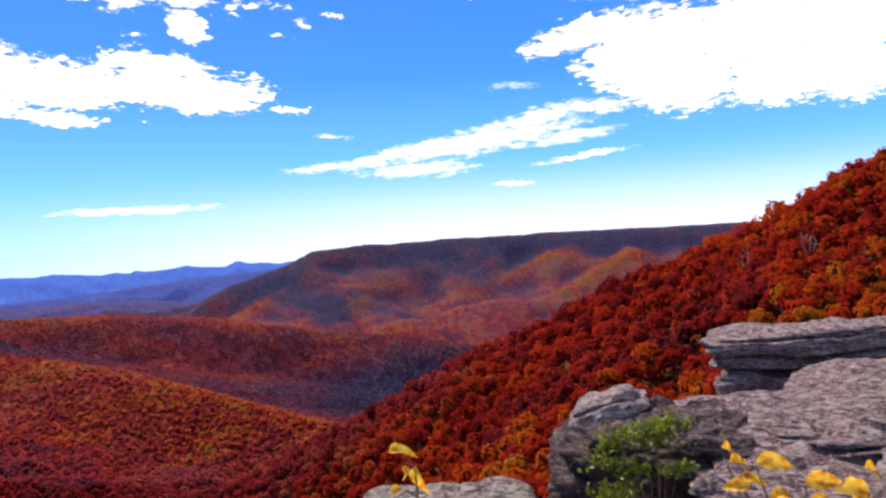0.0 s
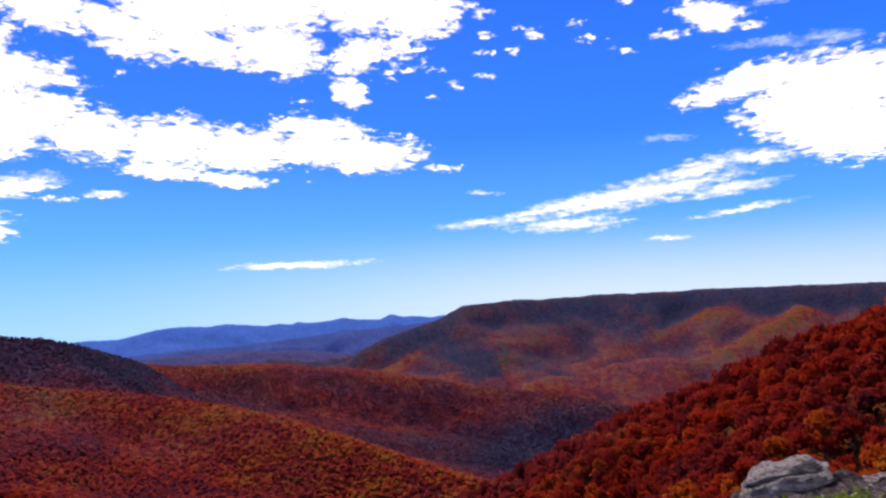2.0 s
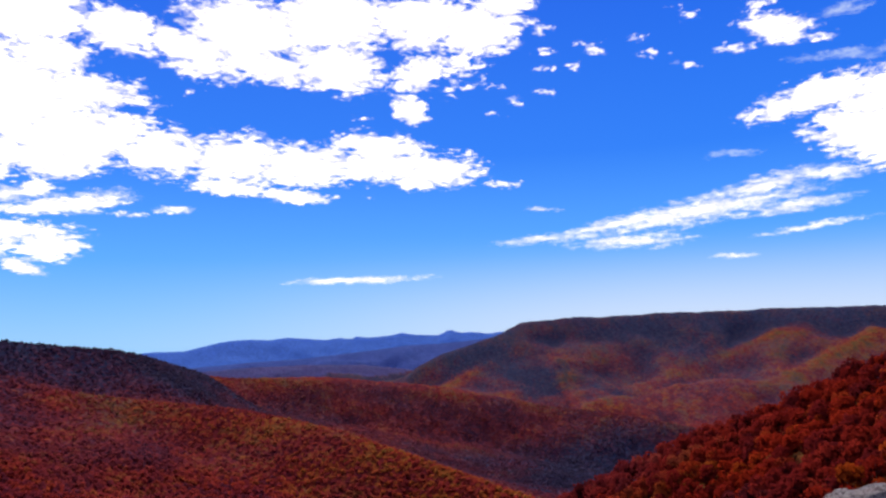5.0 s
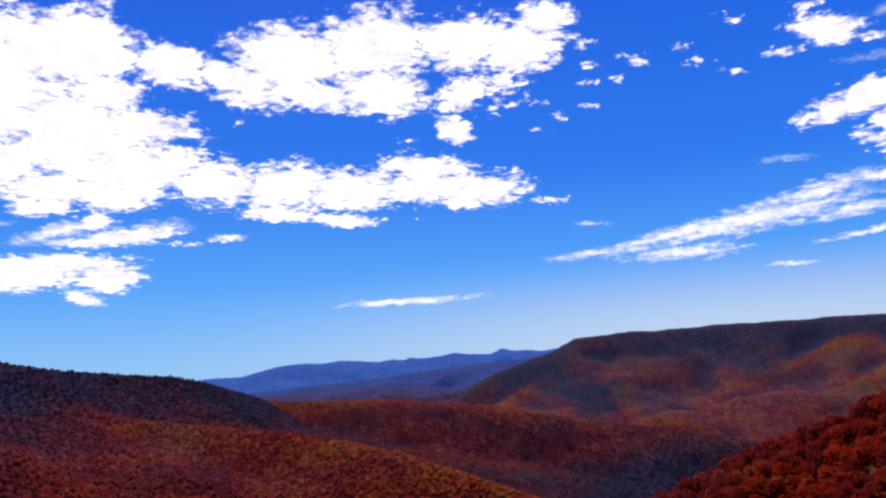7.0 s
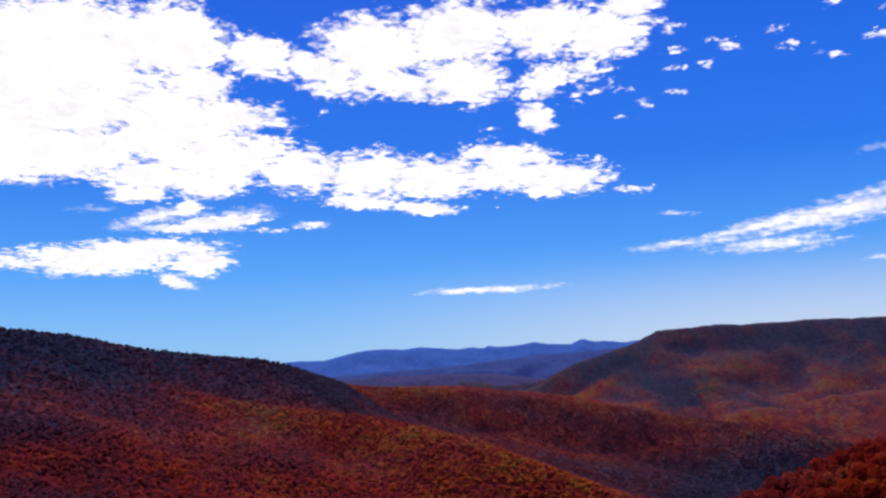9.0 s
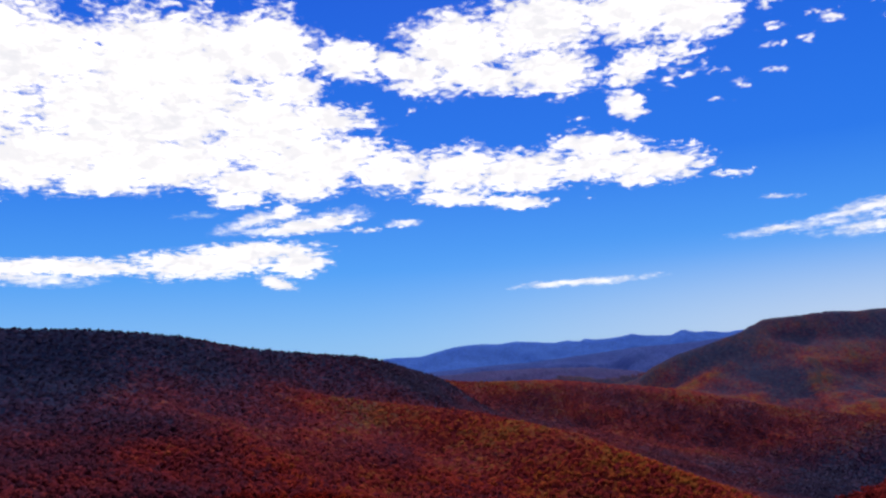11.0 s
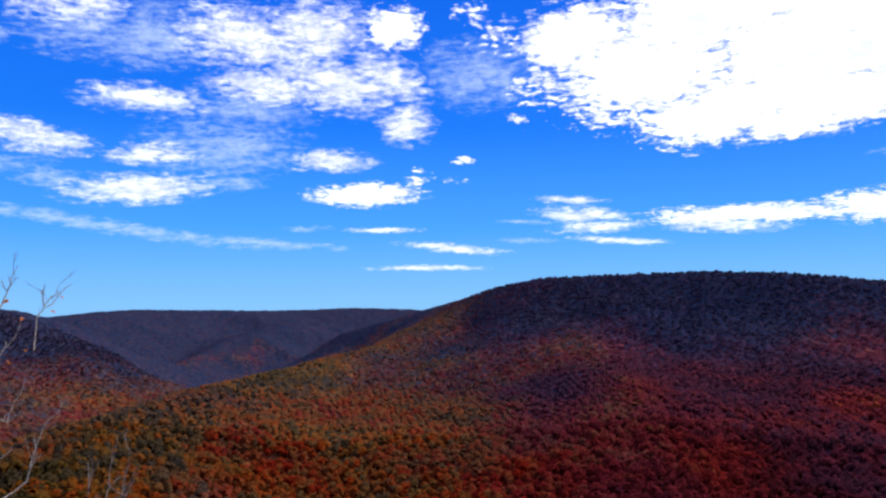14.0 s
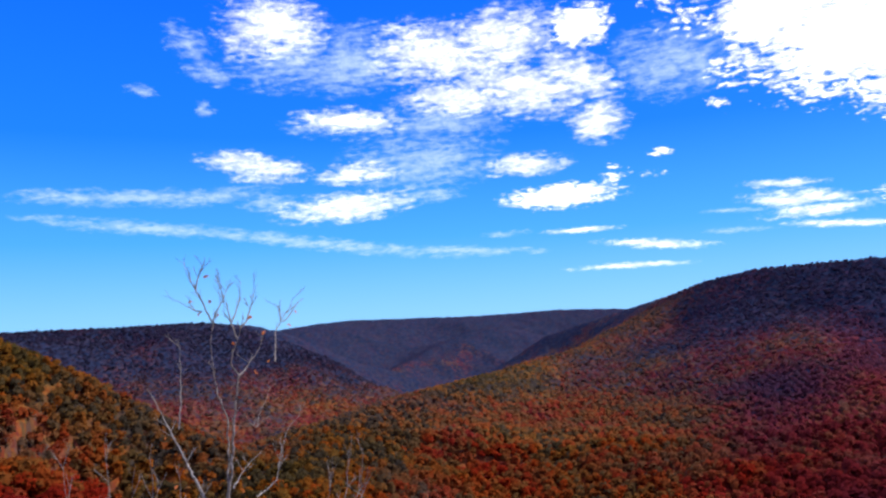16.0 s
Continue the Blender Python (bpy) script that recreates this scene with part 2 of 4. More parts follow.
# puffs in rows, seen flatter the lower they stand; fine fraying; long streaks
coarse = wnoise(DECK, 5.0, 8.0, 0.6, 0.3)
fine = wnoise(wcombine(wmath("MULTIPLY", W_AZ, 0.5), W_EL), 2.6, 8.0, 0.66, 0.4)
streak = wnoise(wcombine(wmath("MULTIPLY", W_AZ, 0.22), wmath("MULTIPLY_ADD", W_AZ, 0.06, W_EL)), 2.6, 8.0, 0.65, 0.3)
curl = wnode("ShaderNodeTexNoise")
wt.links.new(DECK, curl.inputs["Vector"])
curl.inputs["Scale"].default_value, curl.inputs["Detail"].default_value = 9.0, 6.0
curl_small = wnode("ShaderNodeVectorMath", operation="SCALE")
wt.links.new(curl.outputs["Color"], curl_small.inputs[0])
curl_small.inputs["Scale"].default_value = 0.13


def puffs(scale):
    n = wnode("ShaderNodeTexVoronoi", feature="SMOOTH_F1")
    wt.links.new(shifted(DECK, curl_small.outputs[0]), n.inputs["Vector"])
    for key, value in (("Scale", scale), ("Detail", 2.0), ("Roughness", 0.5), ("Smoothness", 0.3)):
        n.inputs[key].default_value = value
    return wmath("SUBTRACT", 0.55, n.outputs["Distance"])


heap = wmath("MULTIPLY_ADD", puffs(24.0), 0.7, wmath("MULTIPLY", puffs(11.0), 0.5))
frayed = wmath("ADD", wmath("MULTIPLY", wmath("SUBTRACT", coarse, 0.5), 0.9), wmath("MULTIPLY", wmath("SUBTRACT", fine, 0.5), 1.7))
streaky = wmath("SUBTRACT", streak, 0.5)


def density(kind, gain, lumps, fray, lines, fill, lo, hi):
    """Cover from 0 to 1: the bank's depth, broken up by puffs, fraying and streaks towards its edge."""
    g = banks[kind]
    rough = wmath("ADD", wmath("MULTIPLY", heap, lumps), wmath("MULTIPLY_ADD", frayed, fray, wmath("MULTIPLY", streaky, lines)))
    return wstep(wmath("MULTIPLY_ADD", g, gain, wmath("MULTIPLY", wmath("ADD", rough, fill), wstep(g, 0.0, 0.14))), lo, hi)


body = density("thick", 2.3, 1.3, 1.0, 1.0, 0.38, 0.18, 1.15)
thick = wmath("MAXIMUM", body, wmath("MULTIPLY", density("fleck", 1.2, 1.7, 1.2, 0.6, 0.46, 0.30, 1.2), 0.95))
thick = wmath("MAXIMUM", thick, wmath("MULTIPLY", density("soft", 1.7, 0.6, 1.1, 2.4, 0.26, 0.06, 1.75), 0.86))
thin = wmath("MULTIPLY", density("thin", 1.0, 0.35, 1.0, 2.2, 0.28, 0.05, 1.6), 0.62)
# unseen broken cloud added higher up and all round, to whiten the fill light
beyond = wmath("MAXIMUM", wstep(W_EL, 27.0, 38.0), wstep(wmath("ABSOLUTE", wmath("SUBTRACT", W_AZ, 48.0)), 90.0, 110.0))
broken = wmath("MULTIPLY", wmath("MULTIPLY", beyond, wstep(wnoise(DECK, 2.4, 6.0, 0.6), 0.44, 0.62)), wstep(W_EL, 0.0, 6.0))
thick = wmath("MAXIMUM", thick, broken)

sky = wnode("ShaderNodeTexSky", sky_type="NISHITA", sun_disc=False, sun_elevation=radians(SUN_EL),
            sun_rotation=radians(-SUN_AZ), altitude=600.0, air_density=1.0, dust_density=0.3, ozone_density=3.0)
dim = wnode("ShaderNodeHueSaturation")
dim.inputs["Saturation"].default_value, dim.inputs["Value"].default_value = 1.3, 0.085
wt.links.new(sky.outputs[0], dim.inputs["Color"])
rise = wnode("ShaderNodeValToRGB")
wt.links.new(wmath("DIVIDE", W_EL, 30.0, clamp=True), rise.inputs[0])
while len(rise.color_ramp.elements) < 4:
    rise.color_ramp.elements.new(0.5)
for i, (p, c) in enumerate(((0.0, (0.26, 0.65, 1.14)), (0.2, (0.075, 0.425, 1.16)), (0.45, (0.014, 0.225, 1.05)), (1.0, (0.004, 0.11, 0.88)))):
    rise.color_ramp.elements[i].position, rise.color_ramp.elements[i].color = p, (*c, 1)
# outside the view the sky is kept duller too, for whiter fill light
vivid = wnode("ShaderNodeMix", data_type="RGBA")
wt.links.new(wmath("MULTIPLY_ADD", beyond, -0.6, 0.9), vivid.inputs[0])
wt.links.new(dim.outputs[0], vivid.inputs[6])
wt.links.new(rise.outputs[0], vivid.inputs[7])
clear = wmix(wmath("MULTIPLY", wmath("MULTIPLY", wstep(W_EL, 8.0, 0.0), wstep(W_AZ, 42.0, -5.0)), 0.6), vivid.outputs[2], (0.84, 0.90, 1.0, 1))
grey = wnoise(DECK, 2.2, 5.0, 0.55)
puff = wnoise(wcombine(wmath("MULTIPLY", W_AZ, 0.55), W_EL), 0.9, 6.0, 0.6)
white = wmix(wstep(wmath("MULTIPLY_ADD", frayed, 0.4, puff), 0.36, 0.66), (1.10, 1.12, 1.15, 1), (1.52, 1.50, 1.47, 1))
white = wmix(wmath("MULTIPLY", wmath("MULTIPLY", wstep(wmath("MULTIPLY_ADD", streaky, 0.6, grey), 0.54, 0.70), body), 0.6), white, (0.98, 1.02, 1.08, 1))
shade = wmix(thin, clear, (0.80, 0.96, 1.1, 1))
shade = wmix(thick, shade, white)
bg = wnode("ShaderNodeBackground")
wt.links.new(shade, bg.inputs[0])
bg.inputs[1].default_value = 1.0
out = wnode("ShaderNodeOutputWorld")
wt.links.new(bg.outputs[0], out.inputs[0])


# ---- materials ----
def material(name, rough=0.8):
    m = bpy.data.materials.new(name)
    m.use_nodes = True
    b = m.node_tree.nodes["Principled BSDF"]
    b.inputs["Roughness"].default_value = rough
    b.inputs["Specular IOR Level"].default_value = 0.25
    return m, m.node_tree, b


def tex(tree, kind, vec=None, **inputs):
    n = tree.nodes.new(kind)
    if vec is not None:
        tree.links.new(vec, n.inputs["Vector"])
    for key, value in inputs.items():
        n.inputs[key].default_value = value
    return n


def ramp(tree, fac, stops, interpolation="LINEAR"):
    n = tree.nodes.new("ShaderNodeValToRGB")
    n.color_ramp.interpolation = interpolation
    while len(n.color_ramp.elements) < len(stops):
        n.color_ramp.elements.new(0.5)
    for e, (p, c) in zip(n.color_ramp.elements, stops):
        e.position, e.color = p, (*c, 1)
    tree.links.new(fac, n.inputs[0])
    return n.outputs[0]


def blend(tree, fac, a, b, mode="MIX"):
    n = tree.nodes.new("ShaderNodeMix")
    n.data_type, n.blend_type = "RGBA", mode
    for i, v in ((0, fac), (6, a), (7, b)):
        if isinstance(v, (int, float, tuple)):
            n.inputs[i].default_value = v
        else:
            tree.links.new(v, n.inputs[i])
    return n.outputs[2]


def calc(tree, op, a, b=0.0, clamp=False):
    n = tree.nodes.new("ShaderNodeMath")
    n.operation, n.use_clamp = op, clamp
    for i, v in enumerate((a, b)):
        if isinstance(v, (int, float)):
            n.inputs[i].default_value = v
        else:
            tree.links.new(v, n.inputs[i])
    return n.outputs[0]


def place(tree):
    return tree.nodes.new("ShaderNodeNewGeometry").outputs["Position"]


AUTUMN = [(0.0, (0.070, 0.011, 0.016)), (0.20, (0.15, 0.011, 0.010)), (0.42, (0.25, 0.019, 0.008)), (0.60, (0.28, 0.052, 0.008)),
          (0.76, (0.25, 0.088, 0.012)), (0.90, (0.17, 0.088, 0.016)), (1.0, (0.085, 0.060, 0.018))]
# the autumn leaf colours with the purplish haze of distance painted in
HAZY_AUTUMN = [(0.0, (0.100, 0.026, 0.048)), (0.20, (0.19, 0.024, 0.034)), (0.42, (0.30, 0.036, 0.028)), (0.60, (0.34, 0.080, 0.024)),
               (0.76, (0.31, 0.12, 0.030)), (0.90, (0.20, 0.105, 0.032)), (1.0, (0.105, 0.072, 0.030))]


def foliage_material(name, single, far_off=False, stops=AUTUMN):
    """Autumn leaves; each crown has a tone of its own; unless single, shade and haze are painted in."""
    m, t, b = material(name, 1.0)
    b.inputs["Specular IOR Level"].default_value = 0.0
    if single:
        tone = t.nodes.new("ShaderNodeObjectInfo").outputs["Random"]
    else:
        a = t.nodes.new("ShaderNodeAttribute")
        a.attribute_name = "tone"
        tone = a.outputs["Fac"]
    pos = place(t)
    if far_off:
        crowns = tex(t, "ShaderNodeTexVoronoi", pos, Scale=0.17, Randomness=1.0)
        split = t.nodes.new("ShaderNodeSeparateColor")
        t.links.new(crowns.outputs["Color"], split.inputs[0])
        tone = calc(t, "ADD", tone, calc(t, "MULTIPLY", calc(t, "SUBTRACT", split.outputs[0], 0.5), 0.5))
        heap = t.nodes.new("ShaderNodeBump")
        heap.inputs["Strength"].default_value, heap.inputs["Distance"].default_value, heap.invert = 0.6, 2.0, True
        t.links.new(crowns.outputs["Distance"], heap.inputs["Height"])
        t.links.new(heap.outputs[0], b.inputs["Normal"])
    stand_of = tex(t, "ShaderNodeTexNoise", pos, Scale=0.009, Detail=4.0).outputs[0]
    leaf = tex(t, "ShaderNodeTexNoise", pos, Scale=0.9, Detail=3.0, Roughness=0.7).outputs[0]
    v = calc(t, "ADD", calc(t, "MULTIPLY", tone, 0.52 if single else 0.42), calc(t, "MULTIPLY", calc(t, "SUBTRACT", stand_of, 0.36 if single else 0.40), 1.15 if single else 1.0))
    v = calc(t, "ADD", v, calc(t, "MULTIPLY", calc(t, "SUBTRACT", leaf, 0.5), 0.18), True)
    colour = ramp(t, v, stops)
    far = t.nodes.new("ShaderNodeAttribute")
    far.attribute_name = "pine_shade"
    # dark bluish tone for conifers and for shade painted on the slopes
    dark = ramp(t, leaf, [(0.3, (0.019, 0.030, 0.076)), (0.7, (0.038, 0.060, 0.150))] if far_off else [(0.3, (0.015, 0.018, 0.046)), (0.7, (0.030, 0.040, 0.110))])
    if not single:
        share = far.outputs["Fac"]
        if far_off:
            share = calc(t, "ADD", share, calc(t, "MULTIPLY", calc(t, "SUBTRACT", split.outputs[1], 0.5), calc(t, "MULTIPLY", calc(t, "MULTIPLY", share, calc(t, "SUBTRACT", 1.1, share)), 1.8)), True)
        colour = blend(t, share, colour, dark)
        # mauve to blue distance haze, mixed into the leaf colour
        haze = t.nodes.new("ShaderNodeAttribute")
        haze.attribute_name = "haze"
        haze_colour = ramp(t, haze.outputs["Fac"], [(0.25, (0.085, 0.066, 0.095)), (0.55, (0.075, 0.088, 0.17)), (0.80, (0.060, 0.10, 0.27)), (0.90, (0.085, 0.105, 0.30)), (0.95, (0.070, 0.135, 0.46)), (1.0, (0.085, 0.22, 0.76))])
        haze_mix = haze.outputs["Fac"]
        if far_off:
            haze_mix = calc(t, "ADD", haze_mix, calc(t, "MULTIPLY", calc(t, "SUBTRACT", split.outputs[2], 0.5), calc(t, "MULTIPLY", calc(t, "SUBTRACT", 0.95, haze_mix), calc(t, "MULTIPLY", haze_mix, 2.2, True))), True)
        colour = blend(t, haze_mix, colour, haze_colour)
        if far_off:
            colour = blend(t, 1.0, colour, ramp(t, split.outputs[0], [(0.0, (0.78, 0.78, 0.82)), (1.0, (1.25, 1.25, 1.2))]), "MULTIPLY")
    t.links.new(colour, b.inputs["Base Color"])
    glow = t.nodes.new("ShaderNodeBsdfTranslucent")
    t.links.new(colour, glow.inputs[0])
    both = t.nodes.new("ShaderNodeMixShader")
    both.inputs[0].default_value = 0.5
    t.links.new(b.outputs[0], both.inputs[1])
    t.links.new(glow.outputs[0], both.inputs[2])
    t.links.new(both.outputs[0], t.nodes["Material Output"].inputs[0])
    return m


LEAF_WOODS = foliage_material("autumn_canopy", False)
HAZY_HILL_LEAF = foliage_material("hazy_hill_canopy", False, False, HAZY_AUTUMN)
HAZY_FAR_CANOPY = foliage_material("hazy_far_autumn_canopy", False, True, HAZY_AUTUMN)
LEAF_TREE = foliage_material("autumn_leaves", True)


def bark_material(name, pale, dark, scale):
    m, t, b = material(name, 0.85)
    pos = place(t)
    n = tex(t, "ShaderNodeTexNoise", pos, Scale=scale, Detail=6.0, Roughness=0.7)
    t.links.new(ramp(t, n.outputs[0], [(0.35, dark), (0.65, pale)]), b.inputs["Base Color"])
    bump = t.nodes.new("ShaderNodeBump")
    bump.inputs["Strength"].default_value, bump.inputs["Distance"].default_value = 0.5, 0.01
    t.links.new(n.outputs[0], bump.inputs["Height"])
    t.links.new(bump.outputs[0], b.inputs["Normal"])
    return m


BARK = bark_material("grey_bark", (0.20, 0.17, 0.15), (0.07, 0.055, 0.05), 3.0)
PALE_BARK = bark_material("pale_twig_bark", (0.34, 0.30, 0.28), (0.08, 0.065, 0.06), 30.0)
STEM = bark_material("brown_stem_bark", (0.20, 0.13, 0.07), (0.08, 0.05, 0.03), 60.0)


def soil_material():
    """Dark soil under a litter of fallen leaves, each leaf with its own brown."""
    m, t, b = material("leaf_litter", 1.0)
    b.inputs["Specular IOR Level"].default_value = 0.0
    pos = place(t)
    leaves = tex(t, "ShaderNodeTexVoronoi", pos, Scale=13.0, Randomness=1.0)
    own = t.nodes.new("ShaderNodeSeparateColor")
    t.links.new(leaves.outputs["Color"], own.inputs[0])
    drift = tex(t, "ShaderNodeTexNoise", pos, Scale=1.1, Detail=6.0, Roughness=0.65).outputs[0]
    wide = tex(t, "ShaderNodeTexNoise", pos, Scale=0.08, Detail=5.0).outputs[0]
    v = calc(t, "ADD", calc(t, "MULTIPLY", own.outputs[0], 0.55), calc(t, "MULTIPLY", calc(t, "ADD", drift, wide), 0.3), True)
    colour = ramp(t, v, [(0.2, (0.022, 0.012, 0.010)), (0.45, (0.075, 0.026, 0.012)), (0.65, (0.12, 0.042, 0.014)), (0.85, (0.18, 0.085, 0.03))])
    t.links.new(blend(t, ramp(t, drift, [(0.5, (0, 0, 0)), (0.7, (0.7, 0.7, 0.7))]), colour, (0.035, 0.026, 0.022, 1)), b.inputs["Base Color"])
    bump = t.nodes.new("ShaderNodeBump")
    bump.inputs["Strength"].default_value, bump.inputs["Distance"].default_value, bump.invert = 0.8, 0.03, True
    t.links.new(leaves.outputs["Distance"], bump.inputs["Height"])
    t.links.new(bump.outputs[0], b.inputs["Normal"])
    return m


SOIL = soil_material()


def stone_material(name, lichen_from, stain_from, crust=(0.40, 0.37, 0.37, 1), pale=0.9):
    """Weathered sandstone: beds of grey and mauve, pale lichen, dark stains."""
    m, t, b = material(name, 0.9)
    pos = place(t)
    squash = t.nodes.new("ShaderNodeMapping")
    t.links.new(pos, squash.inputs[0])
    squash.inputs["Scale"].default_value = (0.8, 0.8, 4.0)
    beds = tex(t, "ShaderNodeTexNoise", squash.outputs[0], Scale=1.8, Detail=8.0, Roughness=0.65, Distortion=0.6).outputs[0]
    grain = tex(t, "ShaderNodeTexNoise", pos, Scale=16.0, Detail=10.0, Roughness=0.82).outputs[0]
    patch = tex(t, "ShaderNodeTexNoise", pos, Scale=2.6, Detail=7.0, Roughness=0.7, Distortion=0.4).outputs[0]
    colour = ramp(t, beds, [(0.32, (0.050, 0.026, 0.038)), (0.44, (0.20, 0.125, 0.145)), (0.58, (0.35, 0.26, 0.28)), (0.72, (0.12, 0.064, 0.082))])
    lichen = ramp(t, patch, [(lichen_from, (0, 0, 0)), (lichen_from + 0.07, (1, 1, 1))])
    colour = blend(t, calc(t, "MULTIPLY", lichen, 0.8), colour, crust)
    spots = tex(t, "ShaderNodeTexNoise", pos, Scale=11.0, Detail=12.0, Roughness=0.9).outputs[0]
    stain = ramp(t, spots, [(stain_from, (0, 0, 0)), (stain_from + 0.05, (1, 1, 1))])
    colour = blend(t, calc(t, "MULTIPLY", stain, 0.88), colour, (0.032, 0.020, 0.030, 1))
    flecks = tex(t, "ShaderNodeTexNoise", squash.outputs[0], Scale=15.0, Detail=6.0, Roughness=0.8, Distortion=1.0).outputs[0]
    colour = blend(t, ramp(t, flecks, [(0.51, (0, 0, 0)), (0.57, (pale, pale, pale))]), colour, (0.50, 0.47, 0.46, 1))
    colour = blend(t, ramp(t, flecks, [(0.41, (0.95, 0.95, 0.95)), (0.48, (0, 0, 0))]), colour, (0.045, 0.026, 0.038, 1))
    colour = blend(t, 0.8, colour, ramp(t, grain, [(0.30, (0.25, 0.22, 0.24)), (0.50, (1.0, 0.97, 0.98)), (0.70, (1.6, 1.6, 1.58))]), "MULTIPLY")
    t.links.new(colour, b.inputs["Base Color"])
    bump = t.nodes.new("ShaderNodeBump")
    bump.inputs["Strength"].default_value, bump.inputs["Distance"].default_value = 1.0, 0.13
    h = calc(t, "ADD", calc(t, "MULTIPLY", beds, 1.3), calc(t, "ADD", calc(t, "MULTIPLY", grain, 0.9), calc(t, "MULTIPLY", spots, 0.6)))
    t.links.new(h, bump.inputs["Height"])
    t.links.new(bump.outputs[0], b.inputs["Normal"])
    return m


STONE = stone_material("weathered_sandstone", 0.52, 0.505)
PALE_STONE = stone_material("lichen_covered_sandstone", 0.40, 0.58)
MOSSY_STONE = stone_material("greenish_lichen_sandstone", 0.46, 0.54, (0.30, 0.34, 0.27, 1))
# darker copy of the sandstone: the boulder's shade put into its colour
SHADED_STONE = stone_material("shade_darkened_sandstone", 0.60, 0.42, (0.22, 0.18, 0.20, 1), 0.3)


def leaf_material(name, stops, scale):
    m, t, b = material(name, 0.55)
    pos = place(t)
    n = tex(t, "ShaderNodeTexNoise", pos, Scale=scale, Detail=5.0, Roughness=0.6).outputs[0]
    t.links.new(ramp(t, n, stops), b.inputs["Base Color"])
    b.inputs["Transmission Weight"].default_value = 0.0
    tr = t.nodes.new("ShaderNodeBsdfTranslucent")
    t.links.new(ramp(t, n, stops), tr.inputs[0])
    mix = t.nodes.new("ShaderNodeMixShader")
    mix.inputs[0].default_value = 0.4
    t.links.new(b.outputs[0], mix.inputs[1])
    t.links.new(tr.outputs[0], mix.inputs[2])
    t.links.new(mix.outputs[0], t.nodes["Material Output"].inputs[0])
    return m


YELLOW_LEAF = leaf_material("yellow_leaf", [(0.36, (0.42, 0.13, 0.012)), (0.47, (0.76, 0.40, 0.02)), (0.62, (0.88, 0.66, 0.09))], 30.0)
GREEN_LEAF = leaf_material("green_leaf", [(0.3, (0.035, 0.060, 0.006)), (0.50, (0.11, 0.16, 0.010)), (0.68, (0.24, 0.27, 0.022))], 6.0)
ORANGE_LEAF = leaf_material("orange_leaf", [(0.35, (0.45, 0.09, 0.02)), (0.65, (0.75, 0.28, 0.06))], 9.0)


# ---- mesh helpers ----
def mesh_from(name, verts, faces, mat, smooth=False, attrs=(), normals=None):
    """A mesh from arrays: faces all have the same number of corners."""
    verts, faces = np.asarray(verts, dtype=np.float32), np.asarray(faces, dtype=np.int32)
    me = bpy.data.meshes.new(name)
    n = faces.shape[1]
    me.vertices.add(len(verts))
    me.vertices.foreach_set("co", verts.ravel())
    me.loops.add(faces.size)
    me.loops.foreach_set("vertex_index", faces.ravel())
    me.polygons.add(len(faces))
    me.polygons.foreach_set("loop_start", np.arange(0, faces.size, n, dtype=np.int32))
    me.polygons.foreach_set("use_smooth", np.full(len(faces), smooth))
    for key, values in attrs:
        me.attributes.new(key, "FLOAT", "POINT").data.foreach_set("value", np.asarray(values, dtype=np.float32))
    me.update(calc_edges=True)
    if normals is not None:
        me.normals_split_custom_set_from_vertices(np.asarray(normals, dtype=np.float32))
    me.materials.append(mat)
    return me


def part(name, mesh, parent, label=""):
    ob = new(name, mesh)
    ob.parent = parent
    return tagged(ob, label)


def hashed(ix, iy, seed):
    """A number from 0 to 1 for each pair of whole numbers."""
    h = (ix.astype(np.int64) * 374761393 + iy.astype(np.int64) * 668265263 + seed * 974634777) & 0xFFFFFFFF
    h = ((h ^ (h >> 13)) * 1274126177) & 0xFFFFFFFF
    h = ((h ^ (h >> 16)) * 2246822519) & 0xFFFFFFFF
    return ((h ^ (h >> 15)) & 0xFFFFFF) / float(0xFFFFFF)


def value_noise(x, y, seed):
    ix, iy = np.floor(x), np.floor(y)
    fx, fy = x - ix, y - iy
    fx, fy = fx * fx * (3 - 2 * fx), fy * fy * (3 - 2 * fy)
    a, b = hashed(ix, iy, seed), hashed(ix + 1, iy, seed)
    c, d = hashed(ix, iy + 1, seed), hashed(ix + 1, iy + 1, seed)
    return (a * (1 - fx) + b * fx) * (1 - fy) + (c * (1 - fx) + d * fx) * fy


def fbm(x, y, seed, octaves=4, gain=0.5):
    total, amp, norm = 0.0, 1.0, 0.0
    for o in range(octaves):
        total, norm = total + amp * value_noise(x * 2.03 ** o + 17.3 * o, y * 2.03 ** o - 9.1 * o, seed + o), norm + amp
        amp *= gain
    return total / norm


def cells(x, y, seed):
    """For each place: the distance to the nearest of a set of scattered points, one a unit square, and that point's own number."""
    ix, iy = np.floor(x), np.floor(y)
    best, number = np.full(x.shape, 9.0), np.zeros(x.shape)
    for dx in (-1, 0, 1):
        for dy in (-1, 0, 1):
            cx, cy = ix + dx, iy + dy
            px, py = cx + 0.15 + 0.7 * hashed(cx, cy, seed), cy + 0.15 + 0.7 * hashed(cx, cy, seed + 1)
            d = np.hypot(x - px, y - py)
            near = d < best
            best, number = np.where(near, d, best), np.where(near, hashed(cx, cy, seed + 2), number)
    return best, number


def smooth(lo, hi, v):
    v = np.clip((v - lo) / (hi - lo), 0, 1)
    return v * v * (3 - 2 * v)


# ---- the lie of the land ----
CANOPY = 11.0
RIDGES = []


